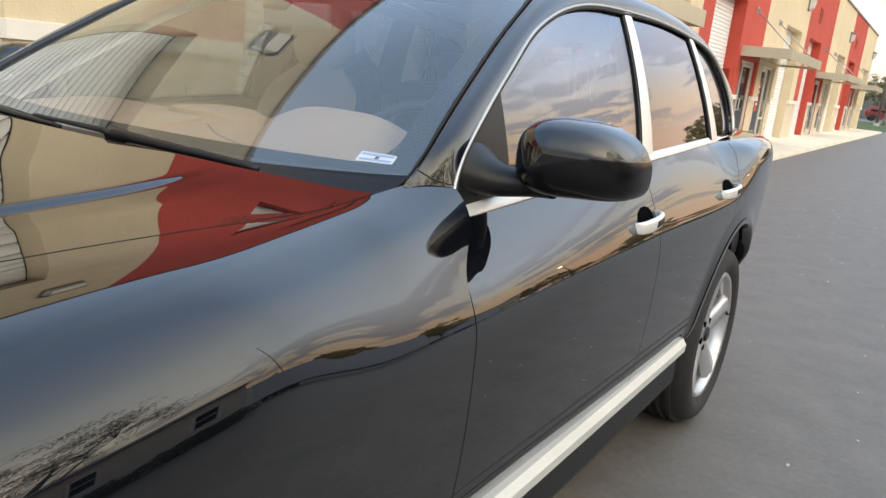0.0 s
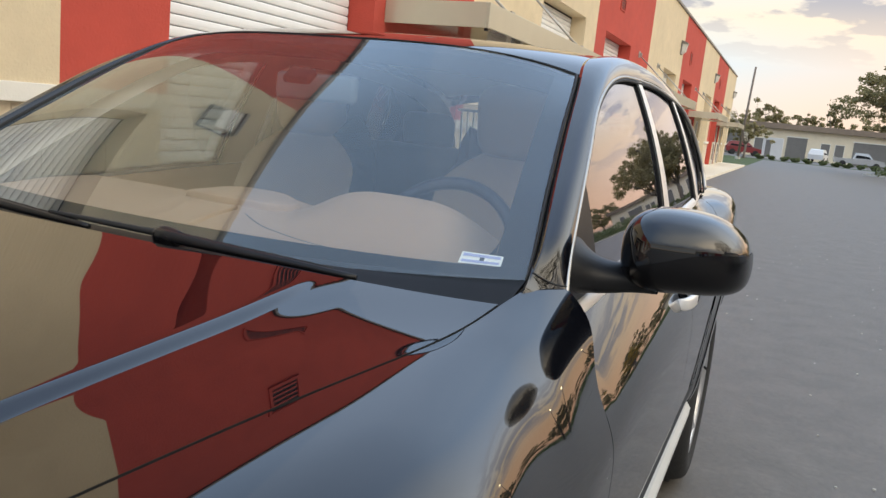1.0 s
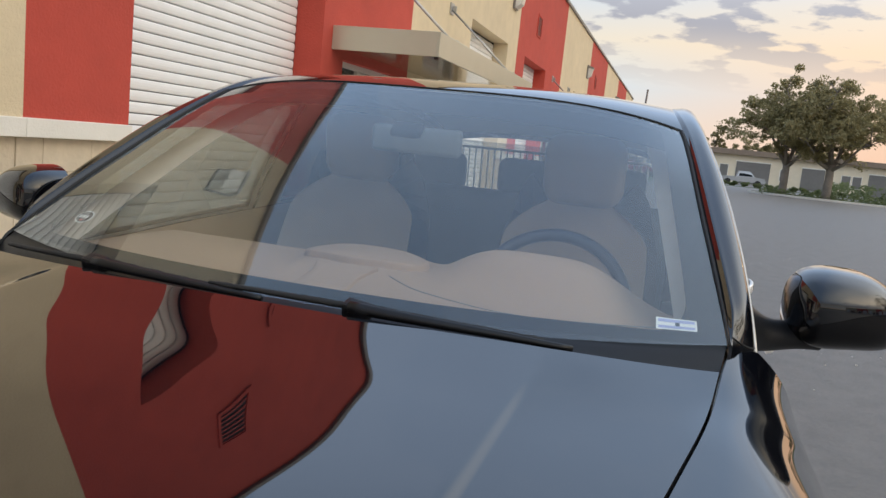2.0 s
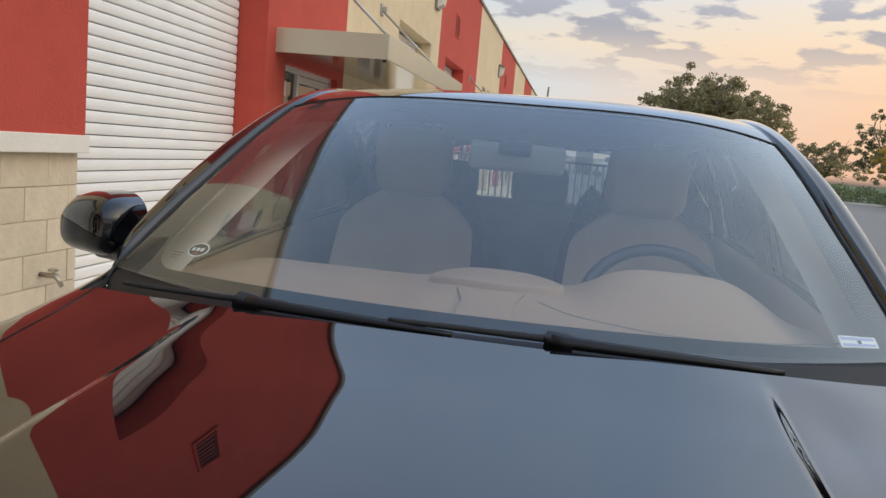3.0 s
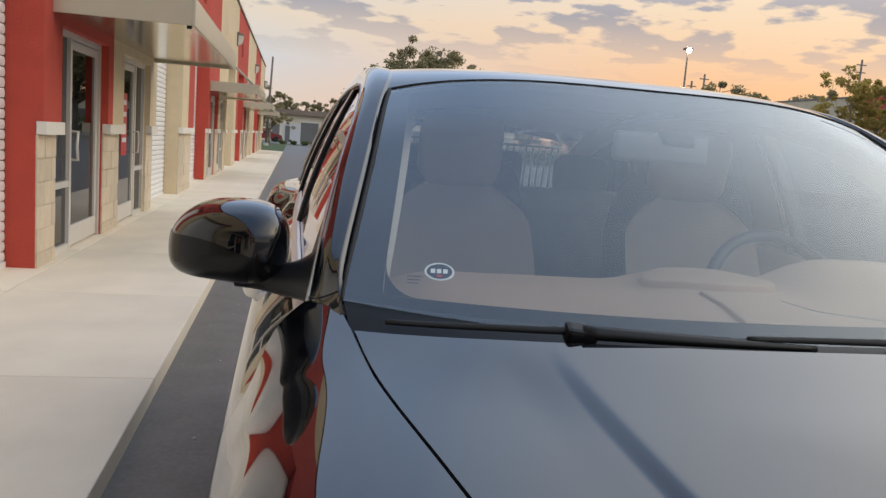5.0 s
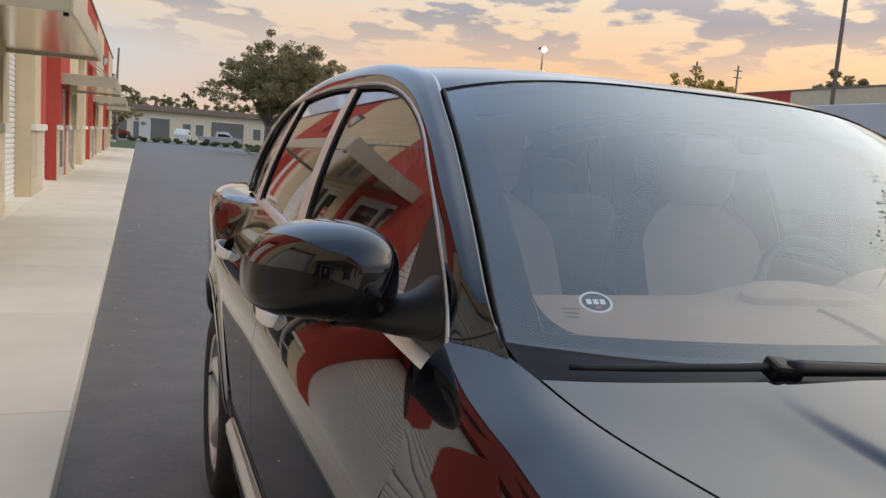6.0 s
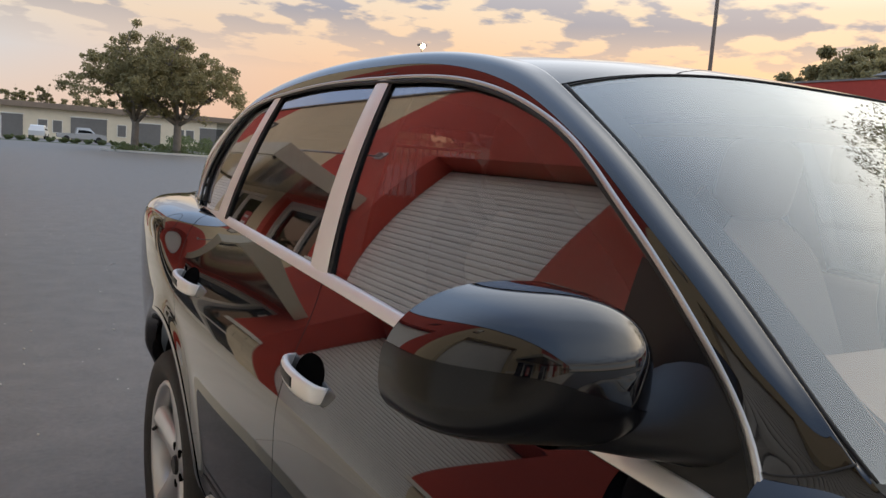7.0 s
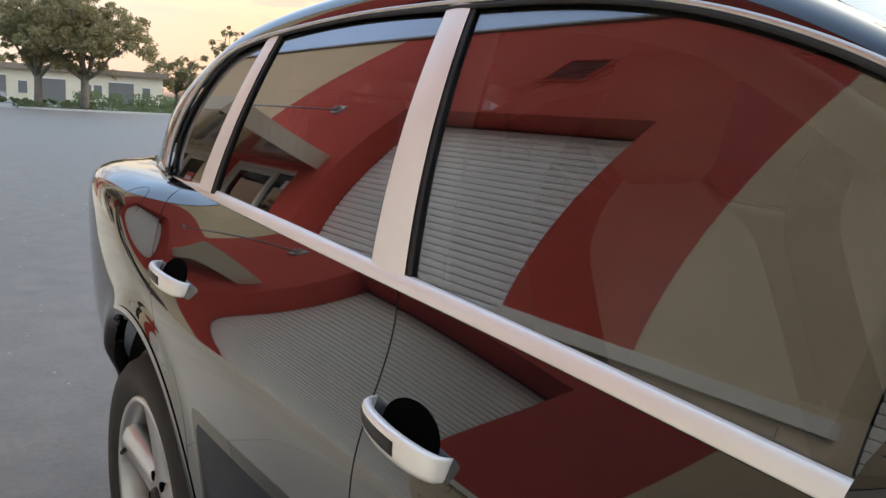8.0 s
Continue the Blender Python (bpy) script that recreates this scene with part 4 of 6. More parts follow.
# ---------------------------------------------------------------- the black car
HUB_Y, HUB_Z, ARCH = (0.0, 2.885), 0.380, 0.455
ARCH_UP = (0.005, 0.035)      # how far each arch sits above its hub
half_width = curve((-0.93, -0.75, -0.45, -0.1, 0.3, 0.9, 1.5, 2.1, 2.6, 2.95, 3.25, 3.5, 3.72, 3.86),
                   (0.60, 0.80, 0.91, 0.952, 0.958, 0.955, 0.958, 0.960, 0.966, 0.968, 0.960, 0.934, 0.86, 0.76))
wide_z = curve((-0.93, -0.5, -0.2, 0.0, 0.12, 0.25, 0.45, 0.7, 1.0, 2.0, 2.6, 2.9, 3.2, 3.86), (0.62, 0.74, 0.765, 0.775, 0.783, 0.797, 0.824, 0.848, 0.856, 0.842, 0.875, 0.935, 1.01, 1.0))
hood_x = curve((-0.93, -0.5, -0.2, 0.05, 0.2, 0.35, 0.5, 0.65, 0.725, 0.90), (0.44, 0.52, 0.585, 0.638, 0.668, 0.698, 0.727, 0.748, 0.757, 0.790))
hood_z = curve((-0.93, -0.5, -0.2, 0.05, 0.2, 0.35, 0.5, 0.65, 0.725, 0.90), (0.78, 0.965, 1.035, 1.066, 1.080, 1.091, 1.100, 1.113, 1.126, 1.158))
belt_x = curve((0.86, 1.2, 1.6, 2.0, 2.5, 2.85, 3.13, 3.4, 3.7, 3.86), (0.828, 0.836, 0.838, 0.838, 0.828, 0.815, 0.798, 0.780, 0.72, 0.65))
belt_z = curve((0.86, 1.2, 1.6, 2.0, 2.5, 2.85, 3.13, 3.4, 3.7, 3.86), (1.082, 1.103, 1.128, 1.147, 1.166, 1.178, 1.187, 1.196, 1.19, 1.17))
FENDER_K = 0.68       # fuller section over the front arch


def bottom_z(y):
    z = np.full(np.shape(y), 0.43)
    for hy, up in zip(HUB_Y, ARCH_UP):
        d = np.abs(y - hy)
        z = np.where(d < ARCH, np.maximum(z, HUB_Z + up + np.sqrt(np.maximum(ARCH**2 - d**2, 0))), z)
    return z


FALL_Q = np.linspace(0, 1, 201)
FALL_F = np.concatenate([[0], np.cumsum(0.5 * (FALL_Q[1:] ** 2.5 / (FALL_Q[1:] ** 2.5 + 0.15) + FALL_Q[:-1] ** 2.5 / (FALL_Q[:-1] ** 2.5 + 0.15)))])
FALL_F /= FALL_F[-1]


def door_x(y, z):
    """Skin of the doors between the widest line and the belt: it curves in, then runs nearly straight."""
    W, zw = half_width(y), wide_z(y)
    return W - (W - belt_x(y)) * np.interp(np.clip((z - zw) / (belt_z(y) - zw), 0, 1), FALL_Q, FALL_F)


def rear_fullness(y):
    """Below 1 the section over the rear arch grows boxier, with a flat shoulder."""
    return mix(1.0, 0.46, step(y, 2.55, 3.05))


def side_point(y, v, front):
    """The car's left skin: v 0 at the bottom edge, 0.5 at the widest line, 1 at the bonnet gap or the window line."""
    y, v = np.broadcast_arrays(np.asarray(y, float), np.asarray(v, float))
    W, zw, zb = half_width(y), wide_z(y), bottom_z(y)
    xu, zu = (hood_x(y), hood_z(y)) if front else (belt_x(y), belt_z(y))
    lean = mix(90.0, 70.0, step(y, 0.62, 0.9)) if front else mix(62.0, 84.0, step(y, 2.75, 3.3))
    th = np.radians(lean)
    k = mix(FENDER_K, 1.0, step(y, 0.25, 0.62)) if front else rear_fullness(y)
    kf = 1.0 if front else k
    A, B = (W - xu) / (1 - np.cos(th) ** kf), (zu - zw) / np.sin(th) ** kf
    t = np.clip((v - 0.5) * 2, 0, 1) * th
    zl = mix(zb, zw, np.clip(v * 2, 0, 1))
    drop = np.clip((zw - zl) / 0.42, 0, 1.2)
    x_low = W - 0.035 * drop**2.0 - 0.03 * step(drop, 0.75, 1.1)
    # flared lip round the rear arch
    for hy, up in zip(HUB_Y, ARCH_UP):
        r = np.hypot(y - hy, zl - HUB_Z - up)
        x_low = x_low + 0.012 * np.exp(-((r - ARCH) / 0.045) ** 2) * (zl > HUB_Z)
    z = np.where(v < 0.5, zl, zw + B * np.sin(t) ** k)
    x_up = W - A + A * np.maximum(np.cos(t), 0) ** k
    if front:
        x_up = mix(x_up, door_x(y, z), step(y, 0.30, 0.84) * (1 - step(z, 0.93, 1.10)))
    else:
        x_up = mix(door_x(y, z), x_up, step(y, 2.62, 3.08))
    x = np.where(v < 0.5, x_low, x_up)
    return np.stack([x, y, z], -1)


def side_panel(name, y_a, y_b, front, parent, sgn, label="", nu=70, nv=64):
    """A panel between two shut lines given as y at v."""
    v = np.linspace(0, 1, nv)[None, :]
    u = np.linspace(0, 1, nu)[:, None]
    P = side_point(mix(y_a(v), y_b(v), u), v, front)
    P[..., 0] *= sgn
    return solid(put(name, grid_mesh(name, P, PAINT, (0, 1.4, 0.7)), parent, label), 0.012)


suv = empty("suv", "glossy black five-door SUV with silver trim parked beside the walkway", "car")

FRONT_CUT = ((0.3, 0.80, 0.95, 1.00, 1.05, 1.09, 1.16), (0.80, 0.795, 0.796, 0.808, 0.842, 0.872, 0.888))


def cut_front(v, front):
    """The shut line between fender and front door, by height."""
    z = side_point(np.full(np.shape(v), 0.84), v, front)[..., 2]
    return curve(*FRONT_CUT)(z)



cut_mid = curve((0, 0.3, 0.55, 0.72, 0.86, 1.0), (1.835, 1.835, 1.835, 1.840, 1.868, 1.925))
cut_rear = curve((0, 0.25, 0.5, 0.7, 0.85, 1.0), (2.46, 2.53, 2.70, 2.83, 2.90, 2.93))
GAP = 0.0018
for sgn in (1, -1):
    side_panel("front_fender", lambda v: v * 0 - 0.93, lambda v: cut_front(v, True) - GAP, True, suv, sgn, nu=110)
    fd = side_panel("front_door", lambda v: cut_front(v, False) + GAP, lambda v: cut_mid(v) - GAP, False, suv, sgn)
    rd = side_panel("rear_door", lambda v: cut_mid(v) + GAP, lambda v: cut_rear(v) - GAP, False, suv, sgn)
    side_panel("rear_quarter", lambda v: cut_rear(v) + GAP, lambda v: v * 0 + 3.86, False, suv, sgn, nu=90)
    # dark liner behind the shut lines
    vv = np.linspace(0.06, 0.97, 30)[None, :]
    for nm, y0, y1, fr in (("inner_skin", -0.85, 0.85, True), ("inner_skin", 0.80, 3.78, False)):
        P = side_point(np.linspace(y0, y1, 90)[:, None], vv, fr)
        P[..., 0] -= 0.022
        P[..., 0] *= sgn
        put(nm, grid_mesh(nm, P, CABIN, (0, 1.4, 0.7)), suv)
    if sgn > 0:
        doors = [(fd, rd)]
    else:
        doors.append((fd, rd))

# bonnet: crowned, with a raised middle between two soft ridges
bonnet_mid = curve((-0.93, -0.7, -0.45, -0.2, 0.1, 0.25, 0.35, 0.43, 0.52, 0.605, 0.75), (0.80, 0.908, 0.980, 1.031, 1.072, 1.0835, 1.0912, 1.098, 1.1085, 1.121, 1.145))


def ridge_x(y):
    return 0.462 + 0.012 * np.clip((y - 0.1) / 0.45, 0, 1) - 0.11 * np.clip((0.1 - y) / 0.8, 0, 1.3) ** 1.5


def bonnet(u, w):
    """u -1..1 across, w 0..1 from nose to windscreen."""
    a = np.abs(u)
    rear = 0.605 + 0.118 * a**2.6
    y = mix(-0.90, rear, w)
    edge = hood_x(y) - 0.005
    x = u * edge
    ze, zc = hood_z(y), bonnet_mid(y)
    rx = ridge_x(y)
    back = step(y, 0.36, 0.66)
    # lightly crowned dome, a narrow steep flank, then a gentle fall to the shut line
    knee = mix(0.014, 0.05, back)
    fall = knee * np.log1p(np.exp((np.abs(x) - rx) / knee))
    reach = knee * np.log1p(np.exp((edge - rx) / knee))
    flank = 0.0095 * (1 - back)
    top = zc + 0.0205 - 0.0070 * np.minimum(np.abs(x) / rx, 1) ** 2
    drop = mix(step(np.abs(x), rx - 0.025, rx + 0.085), fall / reach, back)
    z = ze + (top - flank - ze) * (1 - drop) + flank * step(np.abs(x), rx + 0.0145, rx - 0.0105)
    return np.stack([x, y, z], -1)


T, WW = np.linspace(-1, 1, 281)[:, None], np.linspace(0, 1, 110)[None, :]
ridge_y = mix(-0.90, 0.643, WW)
ridge_u = ridge_x(ridge_y) / (hood_x(ridge_y) - 0.005)
at_ridge = np.sign(T) * np.where(np.abs(T) < 0.6, np.abs(T) / 0.6 * ridge_u, ridge_u + (np.abs(T) - 0.6) / 0.4 * (1 - ridge_u))
P = bonnet(at_ridge, WW + 0 * T)     # columns run along the ridges
solid(put("bonnet", grid_mesh("bonnet", P, PAINT, (0, 0, 0)), suv), 0.015)
# nose and bumper, out of sight but closed
u = np.linspace(-1, 1, 41)
P = np.stack([np.stack([u * mix(0.60, 0.78, k), -0.925 - 0.05 * (1 - u**2) - 0.03 * np.sin(math.pi * k) + 0.20 * np.abs(u) ** 3 * k, 0 * u + mix(0.80, 0.32, k)], -1) for k in np.linspace(0, 1, 14)], 1)
solid(put("front_bumper", grid_mesh("front_bumper", P, PAINT, (0, 1, 0.6)), suv), 0.02)
put("floor_pan", Soup().box(-0.80, 0.80, -0.80, 3.75, 0.28, 0.44).box(-0.62, 0.62, -0.7, 0.60, 0.44, 0.90).mesh("floor_pan", PLASTIC), suv)

# ------------------------------------------------ windscreen, pillars and roof
ARC_Y = (0.868, 0.893, 0.945, 1.010, 1.085, 1.185, 1.285, 1.40, 1.53, 1.74, 2.02, 2.36, 2.66, 2.86, 2.99, 3.085, 3.122, 3.115, 3.09)
ARC_Z = (1.095, 1.150, 1.210, 1.262, 1.315, 1.378, 1.437, 1.485, 1.523, 1.557, 1.570, 1.572, 1.556, 1.535, 1.497, 1.405, 1.300, 1.235, 1.190)
arc_len = np.concatenate([[0], np.cumsum(np.hypot(np.diff(ARC_Y), np.diff(ARC_Z)))])
arc_y, arc_z = curve(arc_len, ARC_Y), curve(arc_len, ARC_Z)
ARC_L = arc_len[-1]


def glass_x(z, y=1.6):
    """Lean of the side windows, bowed a little along the car."""
    h = z - 1.13
    return 0.838 - 0.201 * h - 0.385 * h * h - 0.015 * np.clip(2.1 - y, 0, 1.3) ** 2 - 0.010 * np.clip(y - 2.1, 0, 1.2) ** 2 + 0.003


def arc_point(s):
    y, z = arc_y(s), arc_z(s)
    return np.stack([glass_x(z, y) + 0.003, y, z], -1)


# inner edge of pillar and roof rail, by the same length along the arc
TAIL = (ARC_L - 2.05) / 0.75
IN_S = np.array([0.0, 0.12, 0.30, 0.48, 0.66, 0.80, 0.95, 1.15, 1.40, 1.75, 2.05] + [2.05 + d * TAIL for d in (0.20, 0.40, 0.57, 0.68)] + [ARC_L])
IN_X = (0.772, 0.762, 0.736, 0.708, 0.680, 0.655, 0.628, 0.606, 0.594, 0.586, 0.578, 0.572, 0.580, 0.610, 0.635, 0.655)
IN_Y = (0.800, 0.862, 0.985, 1.118, 1.262, 1.395, 1.520, 1.705, 1.940, 2.290, 2.610, 2.830, 3.080, 3.330, 3.47, 3.58)
IN_Z = (1.150, 1.188, 1.270, 1.352, 1.438, 1.508, 1.562, 1.601, 1.619, 1.624, 1.609, 1.588, 1.548, 1.478, 1.38, 1.22)
in_x, in_y, in_z = curve(IN_S, IN_X), curve(IN_S, IN_Y), curve(IN_S, IN_Z)


def rail_point(s, w):
    """From the window arc (w 0) over the rounded rail to its inner edge (w 1)."""
    o = arc_point(s)
    i = np.stack([in_x(s), in_y(s), in_z(s)], -1)
    m = mix(o, i, w[..., None])
    back = step(s, 0.5, 1.4)
    crease = (0.019 * (1 - (1 - np.minimum(w / 0.6, 1)) ** 2) - 0.004 * step(w, 0.6, 0.95)) * (1 - step(w, 0.95, 1.0)) * step(s, 0.0, 0.16)
    swell = mix(crease, 0.036 * 4 * w * (1 - w) ** 1.2, back)
    out = np.stack([mix(0.62, 0.38, back), mix(-0.50, 0.0, back), mix(0.60, 0.93, back)], -1)
    bulge = 0.018 * step(s, 2.15, 2.70) * 4 * w * (1 - w)
    return m + out * swell[..., None] + np.stack([bulge, 0.3 * bulge, 0.1 * bulge], -1)


S = np.linspace(0, ARC_L, 150)
for sgn in (1, -1):
    ss, ww = np.broadcast_arrays(S[:, None], np.concatenate([np.linspace(0, 0.94, 19), [0.955, 0.97, 0.985, 1.0]])[None, :])
    P = rail_point(ss, ww)
    P = np.concatenate([P[:1] + np.array([-0.004, -0.035, -0.035]), P[:1] + np.array([0.0, -0.008, -0.006]), P], 0)
    P[..., 0] *= sgn
    solid(put("pillar_and_rail", grid_mesh("pillar_and_rail", P, PAINT, (0, 1.9, 1.1)), suv, "black painted windscreen pillar and roof rail"), 0.006)

for sgn in (1, -1):
    line = []
    for w in np.linspace(0.06, 0.97, 24):
        p = rail_point(np.array(0.050 - 0.040 * w * (1 - w)), np.array(w))
        line.append((sgn * (p[0] + 0.0004), p[1] - 0.0002, p[2] + 0.0004))
    put("panel_seam", Soup().tube(line, 0.0014, 5).mesh("panel_seam", RUBBER, True), suv)

roof_mid = curve((1.36, 1.45, 1.6, 1.9, 2.3, 2.7, 3.0, 3.3, 3.55), (1.574, 1.598, 1.622, 1.643, 1.650, 1.637, 1.610, 1.563, 1.50))
s0 = 0.872
SR = np.linspace(s0, 2.05 + 0.65 * TAIL, 90)
U = np.linspace(-1, 1, 81)
ex, ey, ez = in_x(SR)[:, None], in_y(SR)[:, None], in_z(SR)[:, None]
a = np.abs(U)[None, :]
RY = ey - 0.055 * (1 - a**2) * (1 - step(SR, s0, 1.5))[:, None] + 0.10 * (1 - a**2) * step(SR, 2.15, 2.05 + 0.65 * TAIL)[:, None]
RZ = roof_mid(RY) - (roof_mid(RY) - ez) * a**3.0
P = np.stack([ex * U[None, :], RY, RZ], -1)
solid(put("roof", grid_mesh("roof", P, PAINT, (0, 2, 1.0)), suv), 0.003, False)
HEAD = P[0]                    # front edge of the roof
put("headliner", grid_mesh("headliner", P[4:-6, 6:-6] - np.array([0, 0, 0.035]), HEADLINER, (0, 2, 1.0)), suv)


def screen(u, w):
    """Windscreen: u -1..1 across, w 0 at the foot, 1 at the roof."""
    a = np.abs(u)
    s = mix(0.015, s0 - 0.006, w)
    ex, ey, ez = in_x(s) - 0.004, in_y(s), in_z(s)
    foot_y, foot_z = 0.660, 1.132
    mid_y = mix(foot_y, HEAD[40, 1] - 0.006, w)
    mid_z = foot_z + (HEAD[40, 2] - foot_z - 0.002) * w + 0.020 * np.sin(math.pi * w)
    y = mix(mid_y, ey, a**2.2)
    z = mix(mid_z, ez, a**2.6)
    # the upper rows run into the front edge of the roof
    ye, ze = float(in_y(s0)), float(in_z(s0))
    k = np.clip(w, 0, 1) ** 3
    y = y + k * (np.interp(u, U, HEAD[:, 1]) - 0.006 - mix(HEAD[40, 1] - 0.006, ye, a**2.2))
    z = z + k * (np.interp(u, U, HEAD[:, 2]) - 0.002 - mix(HEAD[40, 2] - 0.002, ze, a**2.6))
    return np.stack([u * ex, y, z], -1)


uu, ww = np.linspace(-1, 1, 81)[:, None], np.linspace(0, 1, 41)[None, :]
P = screen(*np.broadcast_arrays(uu, ww))
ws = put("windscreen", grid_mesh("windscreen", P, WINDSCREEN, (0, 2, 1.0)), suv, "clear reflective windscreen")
ws.visible_shadow = False
# black border baked on the glass, just behind it
def strip(u0, u1, w0, w1, n=60, m=8):
    uu, ww = np.broadcast_arrays(np.linspace(u0, u1, n)[:, None], np.linspace(w0, w1, m)[None, :])
    return screen(uu, ww) + np.array([0, 0.006, -0.008])


put("screen_border", grid_mesh("screen_border", strip(-1, 1, 0.0, 0.068), FRIT, (0, 2, 1.0)), ws, "black border at the foot of the glass")
put("screen_border", grid_mesh("screen_border", strip(-1, 1, 0.965, 1.0), FRIT, (0, 2, 1.0)), ws)
for sgn in (-1, 1):
    put("screen_border", grid_mesh("screen_border", strip(sgn * 0.918, sgn, 0.068, 0.965, 10, 50), FRIT, (0, 2, 1.0)), ws)
# rounded border corners at the foot
for sgn in (-1, 1):
    cor = []
    for k in range(9):
        a0 = math.pi / 2 * k / 8
        cor.append((sgn * (0.918 - 0.075 * (1 - math.sin(a0))), 0.068 + 0.13 * (1 - math.cos(a0))))
    pts = [screen(np.array(sgn * 0.918), np.array(0.068))] + [screen(np.array(u), np.array(w)) for u, w in cor]
    pts = [p + np.array([0, 0.0058, -0.0078]) for p in pts]
    put("screen_border", mesh_of("screen_border", pts, [(0, k, k + 1) for k in range(1, 9)], FRIT), ws)
put("shade_band", grid_mesh("shade_band", strip(-0.918, 0.918, 0.845, 0.965), SHADE_BAND, (0, 2, 1.0)), ws, "dark tint band at the top of the glass")
# rubber line round the screen
edge = [screen(np.array(-1.0), np.array(w)) for w in np.linspace(0, 1, 40)] + [screen(np.array(u), np.array(1.0)) for u in np.linspace(-1, 1, 60)] + [screen(np.array(1.0), np.array(w)) for w in np.linspace(1, 0, 40)]
put("screen_seal", Soup().tube([p + np.array([0, -0.001, 0.001]) for p in edge], list(np.linspace(0.0015, 0.0042, 12)) + [0.0042] * 28 + [0.0016] * 60 + [0.0042] * 28 + list(np.linspace(0.0042, 0.0015, 12)), 6).mesh("screen_seal", RUBBER, True), suv)

# cowl panel between bonnet and glass
P = []
for u in np.linspace(-1, 1, 61):
    b = bonnet(np.array(u), np.array(1.0))
    g = screen(np.array(u), np.array(0.03))
    P.append([b + np.array([0, 0.004, -0.030]), b + np.array([0, 0.02, -0.026]), mix(b, g, 0.6) + np.array([0, 0, -0.012]), g + np.array([0, 0.0, -0.008])])
solid(put("cowl", grid_mesh("cowl", np.array(P), PLASTIC, (0, 1, 0)), suv), 0.01)

# wipers: arm from the boss, blade along the foot of the glass
def wiper(bx, parent):
    def along(x, out, up):
        e = bonnet(np.array(x / 0.76), np.array(1.0))
        return e + np.array([0, 0.030 + out, 0.006 + up])

    hub = along(bx, 0.004, 0.0)
    w = put("wiper", Soup().box(-0.026, 0.024, -0.016, 0.016, -0.014, 0.013, pose(bx, hub[1], hub[2], 18, 6, -4), 0.007).mesh("wiper", PLASTIC), parent, "black wiper arm and blade parked on the glass")
    for nm, x0, x1, r0, r1, mat, out, up in (("blade", bx - 0.30, bx - 0.01, 0.0045, 0.0065, RUBBER, 0.004, 0.004), ("blade", bx + 0.02, bx + 0.33, 0.0060, 0.0030, RUBBER, 0.012, 0.006), ("arm", bx - 0.01, bx + 0.38, 0.0115, 0.0055, PLASTIC, -0.004, 0.004)):
        pts = [along(x, out, up - 0.012 * max(x - bx, 0) / 0.4) for x in np.linspace(x0, x1, 18)]
        put(nm, Soup().tube(pts, list(np.linspace(r0, r1, 18)), 8).mesh(nm, mat, True), w)


wiper(-0.413, suv)
wiper(0.150, suv)

# ------------------------------------------------ side glass, trim and mirrors
def window(name, parent, sgn, y_lo, y_hi, hinge_lo, hinge_hi, pane=None):
    """Side pane between belt and arc; the y limits at foot and head of the pane."""
    n, m = 40, 24
    pts = np.zeros((n, m, 3))
    for i, u in enumerate(np.linspace(0, 1, n)):
        yl, yh = mix(y_lo, y_hi, u), mix(hinge_lo, hinge_hi, u)
        for j, w in enumerate(np.linspace(0, 1, m)):
            y = mix(yl, yh, w)
            zt = top_z(y)
            zb = belt_z(y) + 0.004
            z = min(mix(zb, top_z(yh), w), zt)
            pts[i, j] = (glass_x(z, y) - 0.010, y, z)
    pts[..., 0] *= sgn
    ob = put(name, grid_mesh(name, pts, pane or TINTED, (0, 2, 1.2)), parent, "dark tinted side window")
    ob.visible_shadow = False
    return solid(ob, 0.004)


def top_z(y):
    """Head of the window opening at y."""
    ys, zs = np.array(ARC_Y[:17]), np.array(ARC_Z[:17])
    return float(np.interp(y, ys, zs)) if y > 0.862 else 1.09


def quad_post(name, sgn, foot, head, parent, mat, proud, label=""):
    """A pillar cover between belt and arc, given by its y limits at foot and head."""
    n, m = 7, 16
    pts = np.zeros((n, m, 3))
    for i, u in enumerate(np.linspace(0, 1, n)):
        for j, w in enumerate(np.linspace(0, 1, m)):
            y = mix(mix(*foot, u), mix(*head, u), w)
            z = mix(belt_z(y) + 0.006, top_z(mix(*head, u)) - 0.002, w)
            pts[i, j] = (glass_x(z, y) + proud + 0.002 * math.sin(math.pi * u), y, z)
    pts[..., 0] *= sgn
    return solid(put(name, grid_mesh(name, pts, mat, (0, 2, 1.2)), parent, label), 0.008)


